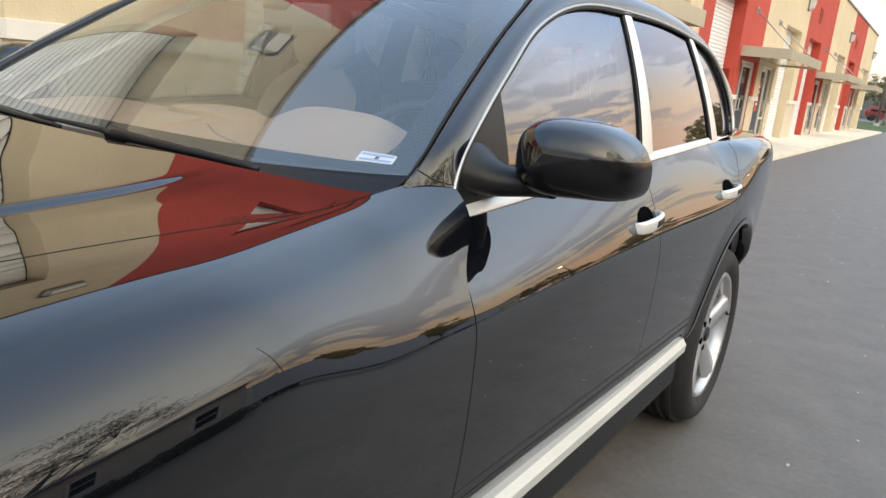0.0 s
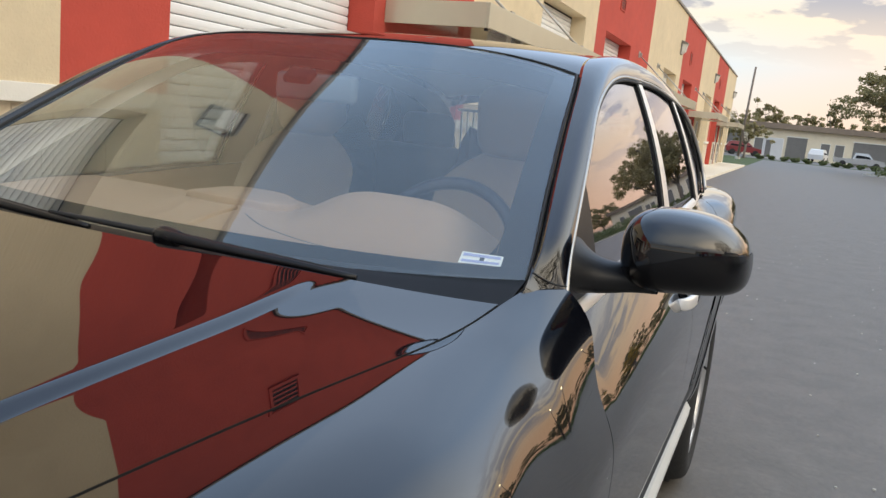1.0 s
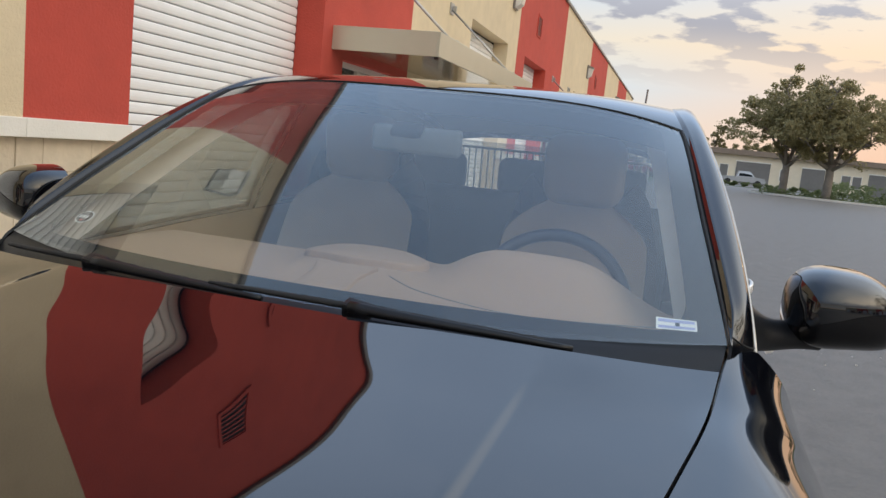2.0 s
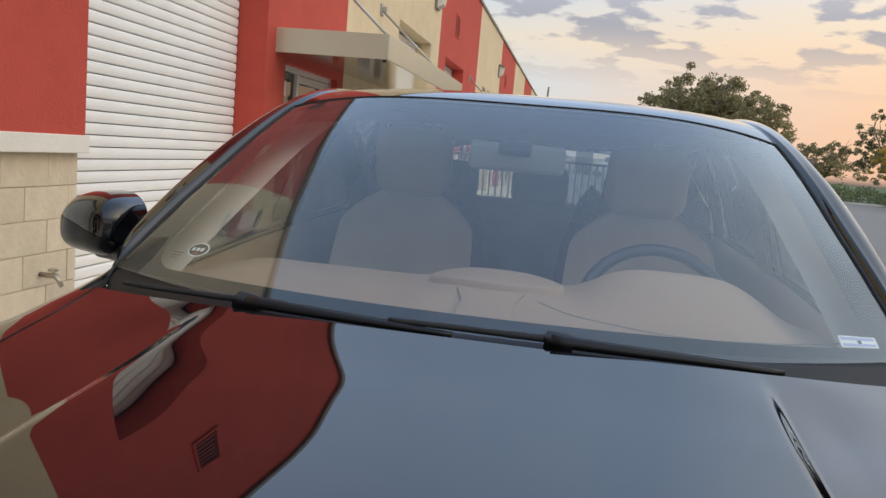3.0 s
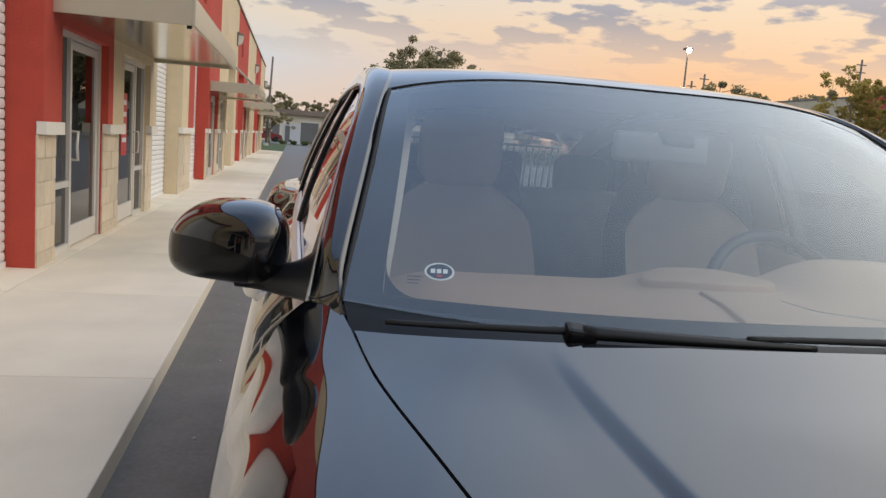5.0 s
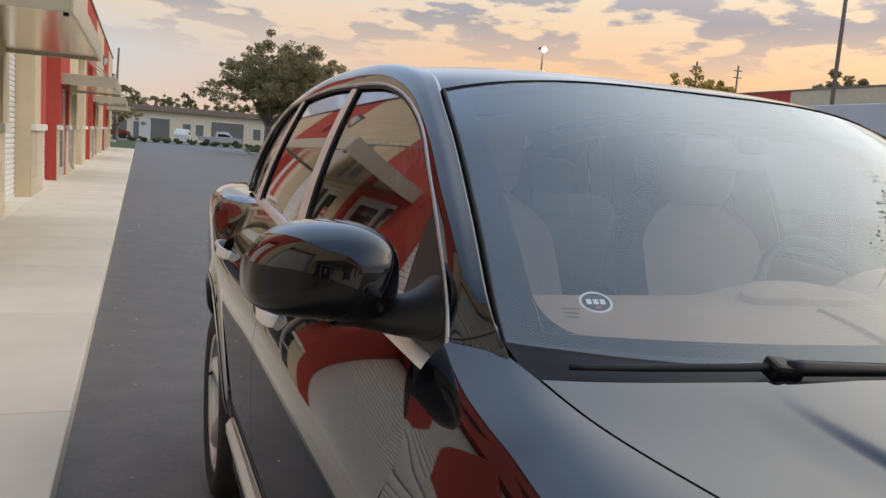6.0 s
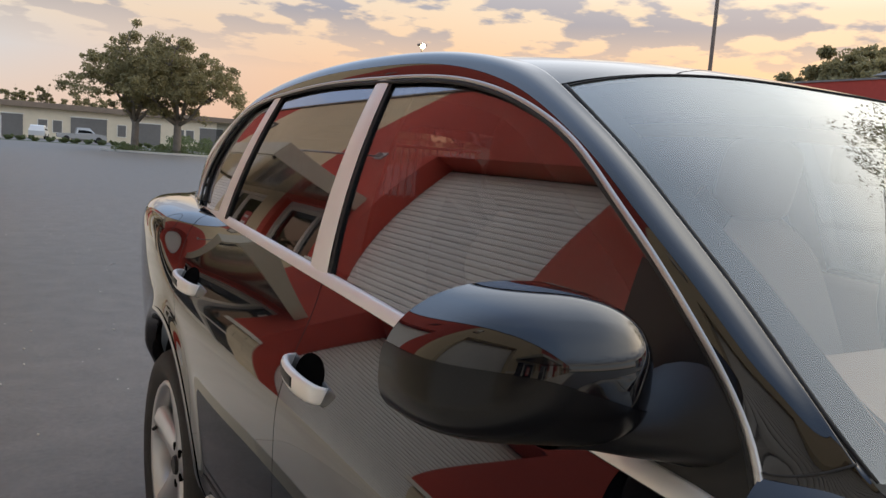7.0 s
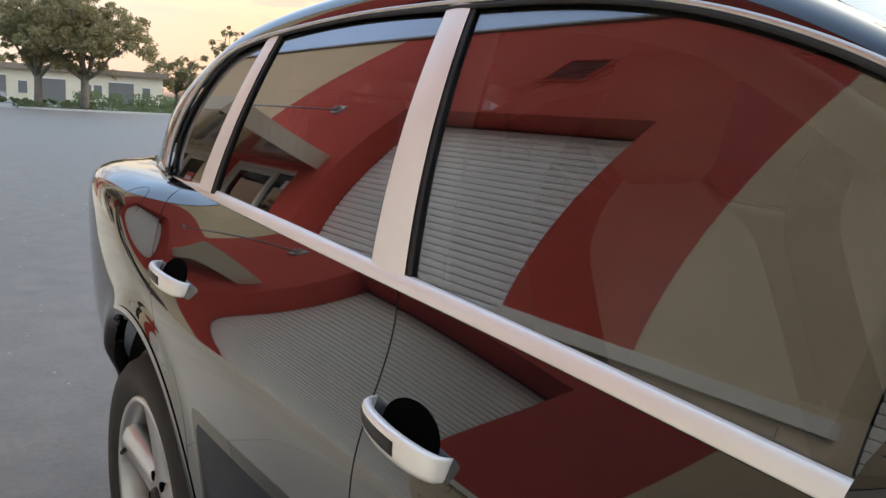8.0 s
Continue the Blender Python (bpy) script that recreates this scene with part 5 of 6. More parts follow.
for sgn, (fd, rd) in zip((1, -1), doors):
    window("window", fd, sgn, 0.875, 1.915, 0.90, 2.00, FRONT_TINT)
    window("window", rd, sgn, 2.005, 2.745, 2.055, 2.70)
    window("window", suv, sgn, 2.845, 3.13, 2.76, 3.06)
    quad_post("pillar_cover", sgn, (1.912, 2.008), (1.992, 2.056), fd, CHROME, 0.0, "satin silver pillar cover")
    quad_post("pillar_seal", sgn, (1.901, 1.914), (1.982, 1.994), fd, RUBBER, -0.004)
    quad_post("pillar_seal", sgn, (2.006, 2.016), (2.054, 2.063), rd, RUBBER, -0.004)
    quad_post("pillar_cover", sgn, (2.752, 2.842), (2.698, 2.756), rd, CHROME, 0.0, "satin silver pillar cover")
    quad_post("pillar_seal", sgn, (2.738, 2.754), (2.687, 2.700), rd, RUBBER, -0.004)
    # belt moulding: flat satin bar under the glass
    ys = np.linspace(0.872, 3.105, 110)
    bar = []
    for y in ys:
        bx, bz = float(belt_x(y)), float(belt_z(y))
        h = 0.0185 if y > 0.95 else mix(0.012, 0.0185, (y - 0.872) / 0.078)
        ring = [(bx - 0.012, bz + h * 0.75), (bx - 0.0050, bz + h * 0.75), (bx - 0.0030, bz + h * 0.68), (bx + 0.0090, bz - h * 0.22), (bx + 0.0090, bz - h * 0.34), (bx + 0.004, bz - h * 0.42), (bx - 0.012, bz - h * 0.42)]
        bar.append([(sgn * x, y, z) for x, z in ring])
    bar = np.array(bar)
    bar = np.concatenate([bar, bar[:, :1]], 1)
    put("belt_moulding", grid_mesh("belt_moulding", bar, CHROME, (0, 2, 0.9)), suv, "satin silver belt moulding")
    # thin moulding along the window arc and its dark seal inside
    arc = [arc_point(s) for s in np.linspace(0.0, ARC_L - 0.02, 150)]
    put("arc_moulding", Soup().tube([(sgn * (p[0] - 0.002 + 0.006 * float(step(p[1], 2.2, 3.05))), p[1], p[2]) for p in arc], [0.0046 + 0.0030 * float(step(p[1], 2.7, 3.05)) for p in arc], 8).mesh("arc_moulding", ARC_TRIM, True), suv, "satin silver moulding round the windows")
    mid = [p + np.array([-0.004, 0, 0]) for p in arc]
    ins = []
    for k, p in enumerate(mid):
        q = np.array((0.80, 2.0, 1.22)) - p
        q[0] = 0
        q /= np.linalg.norm(q)
        ins.append((sgn * (float(glass_x(p[2] + q[2] * 0.0095, p[1])) - 0.001 - 0.009 * float(step(p[1], 2.85, 3.05))), p[1] + q[1] * 0.0095, p[2] + q[2] * 0.0095))
    put("window_seal", Soup().tube(ins, 0.0046, 6).mesh("window_seal", RUBBER, True), suv)
    # black sail panel where the mirror stands
    n, m = 10, 10
    pts = np.zeros((n, m, 3))
    for i, u in enumerate(np.linspace(0, 1, n)):
        for j, w in enumerate(np.linspace(0, 1, m)):
            y = mix(0.885, 1.105, u)
            zt = min(top_z(y) - 0.012, 1.31)
            z = mix(float(belt_z(y)) + 0.012, zt, w)
            pts[i, j] = (glass_x(z, y) - 0.004, y, z)
    pts[..., 0] *= sgn
    solid(put("sail_panel", grid_mesh("sail_panel", pts, PLASTIC, (0, 2, 1.1)), fd), 0.006)

    # wing mirror
    mir = empty("wing_mirror", "", "")
    mir.parent = suv
    mir["label"] = "black wing mirror with glossy cap"
    cx, cy, cz = (0.988 if sgn > 0 else 0.966), 1.065, 1.204
    th, ph = np.linspace(0, 2 * math.pi, 73)[:, None], np.concatenate([np.linspace(0, 0.8, 14), (1 - np.linspace(0.74, 0.0, 22) ** 2.5) ** (1 / 3.2)])[None, :]

    def shell(th, k):
        """Housing: k 0 at the glass rim, 1 at the nose; a rounded box in section, slimmer outboard."""
        c, s = np.cos(th), np.sin(th)
        e = 0.72
        px = np.sign(c) * np.abs(c) ** e
        pz = np.sign(s) * np.abs(s) ** e
        grow = np.maximum(0, 1 - k**3.2) ** (1 / 2.5)
        taper = 1 - 0.20 * (px * 0.5 + 0.5) * grow
        x = cx + px * 0.113 * grow
        z = cz + 0.002 + pz * 0.085 * taper * grow - 0.022 * (px * grow)**2 * (px > 0)
        y = cy + 0.052 - k * 0.146 + 0.040 * px * grow
        return np.stack([sgn * x, y + 0 * z, z], -1)

    P = shell(*np.broadcast_arrays(th, ph))
    put("housing", grid_mesh("housing", P, PAINT, (sgn * cx, cy, cz)), mir, "glossy black cap")
    # lower shell in satin plastic, a hair proud
    low = shell(*np.broadcast_arrays(np.linspace(math.pi * 1.10, math.pi * 2.10, 48)[:, None], ph)) + 0.0
    low = (low - np.array((sgn * cx, cy, cz))) * 1.012 + np.array((sgn * cx, cy, cz))
    put("lower_shell", grid_mesh("lower_shell", low, SHELL, (sgn * cx, cy, cz)), mir)
    rim = shell(np.linspace(0, 2 * math.pi, 49)[:, None], np.array([[0.0]]))[:, 0]
    centre = rim.mean(0)
    g = (rim - centre) * 0.93 + centre + np.array([0, -0.008, 0])
    put("mirror_glass", mesh_of("mirror_glass", g[:-1], [tuple(range(48))], material("mirror_silver", (0.8, 0.8, 0.8), 0.02, 1.0, 0.01) if sgn > 0 else bpy.data.materials["mirror_silver"]), mir)
    put("rim", grid_mesh("rim", np.stack([rim, (rim - centre) * 0.93 + centre + np.array([0, -0.006, 0])], 1), PLASTIC, (sgn * cx, cy - 1, cz)), mir)
    # foot on the sail panel narrowing to the neck of the housing
    sec = []
    for x, ay, az, ry, rz in ((0.798, 0.985, 1.160, 0.086, 0.056), (0.816, 0.992, 1.154, 0.072, 0.044), (0.838, 1.004, 1.148, 0.056, 0.035), (0.866, 1.020, 1.145, 0.047, 0.030), (0.905, 1.040, 1.148, 0.043, 0.028), (0.950, 1.050, 1.156, 0.046, 0.033)):
        sec.append([(sgn * x, ay + ry * math.cos(t), az + rz * math.sin(t)) for t in np.linspace(0, 2 * math.pi, 25)])
    sec = np.array(sec)
    fine = np.stack([curve(np.arange(6), sec[:, k, c])(np.linspace(0, 5, 21)) for k in range(25) for c in range(3)], -1).reshape(21, 25, 3)
    put("arm", grid_mesh("arm", fine, PLASTIC, (sgn * 0.87, 1.02, 1.15)), mir)

    def skin_x(y, z):
        W, zw = half_width(y), wide_z(y)
        th = np.radians(mix(62.0, 84.0, step(y, 2.75, 3.3)))
        k = rear_fullness(y)
        A, B = (W - belt_x(y)) / (1 - np.cos(th) ** k), (belt_z(y) - zw) / np.sin(th) ** k
        x_rear = W - A + A * np.maximum(1 - np.clip((z - zw) / B, 0, 1) ** (2 / k), 0) ** (k / 2)
        return mix(door_x(y, z), x_rear, step(y, 2.62, 3.08))

    # door handles: silver bow with dark inlay over a painted patch of hollow shade
    for door, hy, hz in ((fd, 1.742, 0.995), (rd, 2.645, 1.012)):
        def bow(scale, off, q0, q1, n):
            """Rings of the pull: a flat bow, tall in the middle, turned into the door at both ends."""
            rings = []
            for q in np.linspace(q0, q1, n):
                y = hy + 0.094 - 0.182 * q
                lift = 0.040 * math.sin(math.pi * min(max(q, 0.0), 1.0)) ** 0.42
                tall = (0.0165 + 0.0035 * q) * (0.72 + 0.28 * math.sin(math.pi * q) ** 0.4) * scale
                deep = 0.0085 * scale
                z = hz + 0.004 - 0.018 * (q - 0.5) - 0.004 * (2 * q - 1) ** 2
                x0 = float(skin_x(y, z)) + lift - 0.004 + off
                rings.append([(sgn * (x0 + deep * math.copysign(abs(math.cos(t)) ** 0.6, math.cos(t))), y, z + tall * math.copysign(abs(math.sin(t)) ** 0.75, math.sin(t))) for t in np.linspace(0, 2 * math.pi, 17)])
            return np.array(rings)

        def capped(rings, name, mat):
            m = rings.shape[1] - 1
            vs = rings[:, :-1].reshape(-1, 3)
            fs = [(i * m + k, i * m + (k + 1) % m, (i + 1) * m + (k + 1) % m, (i + 1) * m + k) for i in range(len(rings) - 1) for k in range(m)]
            return mesh_of(name, vs, fs + [tuple(range(m)), tuple(range((len(rings) - 1) * m, len(rings) * m))], mat, True)

        h = put("handle", capped(bow(1.0, 0.0, 0.0, 1.0, 31), "handle", CHROME), door, "satin silver bow handle")
        put("inlay", capped(bow(0.62, 0.0042, 0.10, 0.66, 15), "inlay", PLASTIC), h, "dark inlay")
        r, t = np.linspace(0.0, 1, 6)[:, None], np.linspace(0, 2 * math.pi, 33)[None, :]
        dy, dz = hy + 0.002 + 0.062 * r * np.cos(t), hz + 0.005 + 0.032 * r * np.sin(t) + 0.006 * r * np.cos(t)
        D = np.stack([sgn * (skin_x(dy, dz) + 0.0020), dy, dz], -1)
        put("recess", grid_mesh("recess", D, HOLLOW_SHADE, (0, hy, hz)), h, "flat black patch painting the shade of a finger hollow")

    if sgn < 0:
        ring = []
        for t in np.linspace(0.2 * math.pi, 0.95 * math.pi, 24):
            y, z = 3.03 + 0.066 * math.cos(t), 1.105 + 0.060 * math.sin(t)
            ring.append((sgn * (float(skin_x(y, z)) + 0.0002), y, z))
        put("fuel_flap", Soup().tube(ring, 0.0006, 5, False).mesh("fuel_flap", RUBBER, True), suv, "round fuel flap outline on the rear quarter")
    for z, r in ((0.548, 0.003), (0.575, 0.0015)):
        line = []
        for y in np.linspace(0.80, 2.40, 50):
            v = 0.5 * (z - 0.43) / (float(wide_z(y)) - 0.43)
            p = side_point(y, v, False)
            line.append((sgn * (p[0] + 0.0005), p[1], p[2]))
        put("door_gap", Soup().tube(line, r, 6).mesh("door_gap", RUBBER, True), suv)
    # silver side sill with a black lower cover
    ys = np.linspace(0.50, 2.40, 60)
    bar = np.array([[(sgn * (x + 0.0), y, z) for x, z in ((0.912, 0.490), (0.938, 0.488), (0.952, 0.468), (0.950, 0.440), (0.930, 0.425), (0.905, 0.425), (0.912, 0.490))] for y in ys])
    put("side_sill", grid_mesh("side_sill", bar, SILL, (0, 1.4, 0.45), False), suv, "silver painted side sill")
    put("sill_cover", Soup().box(min(sgn * 0.80, sgn * 0.925), max(sgn * 0.80, sgn * 0.925), 0.46, 2.43, 0.30, 0.43, None, 0.02).mesh("sill_cover", PLASTIC), suv)

# ------------------------------------------------ wheels
def wheel(x, y, sgn):
    w = empty("wheel", "", "")
    w.parent = suv
    w.matrix_basis = pose(x, y, HUB_Z) @ Matrix.Diagonal((sgn, 1, 1, 1))
    w["label"] = "wide tyre on a five-spoke silver alloy wheel"
    R, r = HUB_Z - 0.005, 0.262
    prof = [(-0.030, r - 0.005), (-0.020, r + 0.010), (-0.006, r + 0.030), (0.000, r + 0.055), (-0.006, R - 0.034), (-0.022, R - 0.016), (-0.052, R - 0.004), (-0.09, R), (-0.20, R), (-0.255, R - 0.012), (-0.27, R - 0.04), (-0.25, r)]
    a = np.linspace(0, 2 * math.pi, 73)
    P = np.array([[(px, pr * math.cos(t), pr * math.sin(t)) for t in a] for px, pr in prof])
    put("tyre", grid_mesh("tyre", P, TYRE, (-0.14, 0, 0)), w)
    tread = Soup()
    for px in (-0.075, -0.115, -0.155, -0.195, -0.225):
        ring = [(px, (R + 0.003) * math.cos(t), (R + 0.003) * math.sin(t)) for t in np.linspace(0, 2 * math.pi, 60)]
        tread.tube(ring, 0.012, 4, False)
    put("tread", tread.mesh("tread", TYRE), w)
    prof = [(-0.022, r + 0.006), (-0.014, r - 0.002), (-0.020, r - 0.014), (-0.06, r - 0.022), (-0.16, r - 0.03), (-0.22, r - 0.02)]
    P = np.array([[(px, pr * math.cos(t), pr * math.sin(t)) for t in a] for px, pr in prof])
    rim = put("rim", grid_mesh("rim", P, RIM, (-0.1, 0, 0)), w)
    put("brake_disc", Soup().tube([(-0.13, 0, 0), (-0.115, 0, 0)], 0.17, 36).mesh("brake_disc", STEEL), rim)
    put("back_plate", Soup().tube([(-0.21, 0, 0), (-0.20, 0, 0)], r - 0.03, 36).mesh("back_plate", BLACK_PRINT), rim)
    put("hub", Soup().tube([(-0.10, 0, 0), (-0.055, 0, 0), (-0.045, 0, 0)], [0.075, 0.07, 0.055], 30).mesh("hub", RIM, False), rim)
    put("centre_cap", Soup().tube([(-0.045, 0, 0), (-0.036, 0, 0)], [0.032, 0.028], 20).mesh("centre_cap", PLASTIC), rim)
    for k in range(5):
        t = 2 * math.pi * k / 5 + math.pi / 2
        c, s = math.cos(t), math.sin(t)
        sec = []
        for q in np.linspace(0, 1, 9):
            rad = mix(0.05, r - 0.012, q)
            half = 0.041 + 0.022 * q**2 + 0.012 * (1 - q) ** 2
            face = -0.050 + 0.026 * q**1.3
            ring = [(-half, face - 0.018), (-half * 0.72, face), (0, face + 0.006), (half * 0.72, face), (half, face - 0.018), (half * 0.8, face - 0.05), (-half * 0.8, face - 0.05), (-half, face - 0.018)]
            sec.append([(px, c * rad - s * h, s * rad + c * h) for h, px in ring])
        put("spoke", grid_mesh("spoke", np.array(sec), RIM, (-0.06, c * 0.14, s * 0.14)), rim)
        c, s = math.cos(t + math.pi / 5), math.sin(t + math.pi / 5)
        # the bolt holes are not sunk; black discs paint their shade on the hub
        put("lug_recess", Soup().tube([(-0.060, 0.060 * c, 0.060 * s), (-0.0435, 0.060 * c, 0.060 * s)], 0.013, 14).mesh("lug_recess", HOLLOW_SHADE), rim, "black disc painting the shade in a wheel bolt hole")
    put("valve", Soup().tube([(-0.03, 0.235, 0.05), (-0.012, 0.215, 0.046)], 0.006, 8).mesh("valve", RUBBER), rim, "black tyre valve")
    return w


def arch_lip(sgn, hy):
    """The rolled edge of the body round a wheel opening, turned in towards the wheel."""
    t = np.linspace(0.06, math.pi - 0.06, 60)
    edge = side_point(hy + ARCH * np.cos(t), 0 * t, hy < 1)
    inward = np.stack([0 * t, -np.cos(t), -np.sin(t)], -1)
    P = np.stack([edge + inward * d + np.array([o, 0, 0]) for d, o in ((-0.016, 0.0015), (-0.002, 0.004), (0.007, 0.0), (0.010, -0.008), (0.010, -0.05))])
    P[..., 0] *= sgn
    put("arch_lip", grid_mesh("arch_lip", P, PAINT, (0, hy, 3.0)), suv, "rolled lip of the wheel opening")


for sgn in (1, -1):
    for y in HUB_Y:
        wheel(sgn * 0.958, y, sgn)
        arch_lip(sgn, y)
        # wheel housing
        a = np.linspace(-0.35, math.pi + 0.35, 40)
        P = np.array([[(sgn * x, y + (ARCH - 0.012) * math.cos(t), HUB_Z + 0.035 + (ARCH - 0.012) * math.sin(t)) for t in a] for x in (0.885, 0.86, 0.6)])
        P[0] = (P[0] - np.array((0, y, HUB_Z))) * np.array((1, 0.985, 0.985)) + np.array((0, y, HUB_Z))
        put("wheel_housing", grid_mesh("wheel_housing", P, RUBBER, (sgn * 0.7, y, 2.5)), suv)
        put("wheel_housing", Soup().box(min(sgn * 0.58, sgn * 0.60), max(sgn * 0.58, sgn * 0.60), y - 0.46, y + 0.46, 0.3, 0.86).mesh("wheel_housing", RUBBER), suv)

# ------------------------------------------------ tail
u = np.linspace(-1, 1, 31)
P = np.stack([np.stack([u * (0.655 - 0.0 * k), 3.60 + 0.09 * (1 - u**2) - 0.04 * k, 0 * u + mix(1.22, 1.475, k)], -1) for k in np.linspace(0, 1, 8)], 1)
rg = put("rear_window", grid_mesh("rear_window", P, REAR_GLASS, (0, 2, 1.2)), suv, "rear window glass")
rg.visible_shadow = False
P = np.stack([np.stack([u * mix(0.74, 0.66, k), 3.80 + 0.07 * (1 - u**2) - 0.20 * k**2 - 0.06 * np.abs(u) ** 3, 0 * u + mix(0.35, 1.22, k)], -1) for k in np.linspace(0, 1, 14)], 1)
solid(put("tailgate", grid_mesh("tailgate", P, PAINT, (0, 2, 0.8)), suv), 0.02)
for sgn in (1, -1):
    P = np.array([[(sgn * x, y, z) for x, y, z in ((0.655, 3.585, 1.215), (0.70, 3.52, 1.20), (0.755, 3.40, 1.19))], [(sgn * x, y, z) for x, y, z in ((0.66, 3.74, 1.12), (0.72, 3.70, 1.15), (0.76, 3.60, 1.178))]])
    put("tail_corner", grid_mesh("tail_corner", P, PAINT, (0, 2, 0.8)), suv)
    # ledge between the foot of the rear pillar and the side of the body
    wv = np.linspace(0, 1, 18)
    inner = rail_point(np.full(18, ARC_L), wv)
    yb = mix(3.092, 3.62, wv)
    outer = np.stack([belt_x(yb) + 0.001, yb, belt_z(yb) - 0.001], -1)
    k = np.linspace(0, 1, 8)[None, :, None]
    P = mix(inner[:, None], outer[:, None], k)
    P[..., 2] -= 0.010 * np.sin(math.pi * k[..., 0]) * np.sin(math.pi * wv)[:, None]
    P[..., 0] *= sgn
    put("shoulder", grid_mesh("shoulder", P, PAINT, (0, 2, 0.8)), suv)

# added bars standing in for fence-like lines beyond the rear glass
bar_set = empty("cargo_guard", "", "")
bar_set.parent = suv
bar_set["label"] = "thin pale upright bars before the rear window"
for x in np.linspace(-0.50, 0.50, 30):
    put("bar", Soup().tube([(x, 3.50, 1.20), (x, 3.47, 1.44)], 0.0045, 6).mesh("bar", SIGN_WHITE, True), bar_set)
put("bar", Soup().tube([(-0.52, 3.47, 1.44), (0.52, 3.47, 1.44)], 0.007, 6).mesh("bar", SIGN_WHITE, True), bar_set)
put("bar", Soup().tube([(-0.52, 3.50, 1.20), (0.52, 3.50, 1.20)], 0.007, 6).mesh("bar", SIGN_WHITE, True), bar_set)

# ------------------------------------------------ cabin
def dash_z(x, y):
    z = 1.135 + 0.02 * step(y, 0.75, 1.05)
    z = z + 0.075 * np.exp(-((x - 0.38) / 0.19) ** 4) * np.exp(-((y - 1.07) / 0.13) ** 2)
    z = z + 0.022 * np.exp(-(x / 0.14) ** 4) * step(y, 0.78, 0.98)
    return z - 0.10 * step(y, 1.13, 1.22)


X, Y = np.meshgrid(np.linspace(-0.69, 0.69, 90), np.concatenate([np.linspace(0.70, 1.10, 24), np.linspace(1.11, 1.24, 14)]), indexing="ij")
Y = mix(Y[:, :1] + 0.02 + 0.15 * np.abs(X / 0.72) ** 2.2, Y[:, -1:], (Y - 0.70) / 0.54)
P = np.stack([X, Y, dash_z(X, Y) - 0.03 * step(np.abs(X), 0.55, 0.72)], -1)
P[:, -1, 2] = 0.75
dash = put("dashboard", grid_mesh("dashboard", P, DASH, (0, 1, 0.2)), suv, "tan dashboard with an instrument hood")
def dash_pad(outline, lift, name):
    """A raised pad on the dashboard with a rolled edge."""
    ring = np.array(outline)
    mid = ring.mean(0)
    rows = []
    for k, h in ((1.03, -0.004), (1.0, lift * 0.6), (0.985, lift * 0.92), (0.96, lift), (0.6, lift), (0.01, lift)):
        p = mid + (ring - mid) * k
        rows.append([(x, y, float(dash_z(x, min(y, 1.11))) + h) for x, y in p])
    rows = np.array(rows)
    return put(name, grid_mesh(name, np.concatenate([rows, rows[:, :1]], 1), DASH, (0, 1, 0.2)), dash)


dash_pad([(0.002 + 0.147 * math.cos(t), 1.03 + 0.082 * math.sin(t)) for t in np.linspace(0, 2 * math.pi, 40, endpoint=False)], 0.014, "speaker_pod")
dash_pad([(-0.055, 0.79), (0.055, 0.79), (0.052, 0.87), (0.070, 0.93), (-0.070, 0.93), (-0.052, 0.87)], 0.008, "speaker_neck")
seam = [(x, 0.93 - 0.10 * math.cos((x - 0.39) / 0.62 * math.pi)) for x in np.linspace(0.10, 0.68, 30)]
put("seam", Soup().tube([(x, y, float(dash_z(x, y)) + 0.0005) for x, y in seam], 0.0012, 5).mesh("seam", CABIN), dash)
put("defroster_sensor", Soup().tube([(-0.002, 0.82, float(dash_z(0, 0.82)) - 0.004), (-0.002, 0.82, float(dash_z(0, 0.82)) + 0.006)], [0.016, 0.012], 14).mesh("defroster_sensor", CABIN), dash)
# steering wheel
wheel_at = pose(0.38, 1.33, 1.075, 62, 0, 0)
ring = [wheel_at @ Vector((0.188 * math.cos(t), 0.188 * math.sin(t), 0)) for t in np.linspace(0, 2 * math.pi, 49)]
sw = put("steering_wheel", Soup().tube(ring, 0.0165, 10, False).mesh("steering_wheel", material("blue_black_leather", (0.025, 0.027, 0.04), 0.35, vary=0.1), True), suv, "dark leather steering wheel")
put("boss", Soup().tube([wheel_at @ Vector((0, 0, -0.03)), wheel_at @ Vector((0, 0, 0.02))], [0.075, 0.06], 20).mesh("boss", CABIN, True), sw)
for t in (0.1, math.pi - 0.1, -math.pi / 2):
    put("spoke", Soup().tube([wheel_at @ Vector((0, 0, 0)), wheel_at @ Vector((0.18 * math.cos(t), 0.18 * math.sin(t), 0))], [0.028, 0.018], 8).mesh("spoke", CABIN, True), sw)


def rounded(w, d, h, r, at, name, mat, parent, label=""):
    bm = bmesh.new()
    bmesh.ops.create_cube(bm, size=1.0, matrix=Matrix.Diagonal((w, d, h, 1)))
    bmesh.ops.bevel(bm, geom=bm.edges[:], offset=r, segments=4, affect="EDGES", profile=0.5)
    bmesh.ops.transform(bm, matrix=at, verts=bm.verts[:])
    me = bpy.data.meshes.new(name)
    bm.to_mesh(me)
    bm.free()
    me.materials.append(mat)
    me.polygons.foreach_set("use_smooth", [True] * len(me.polygons))
    return put(name, me, parent, label)


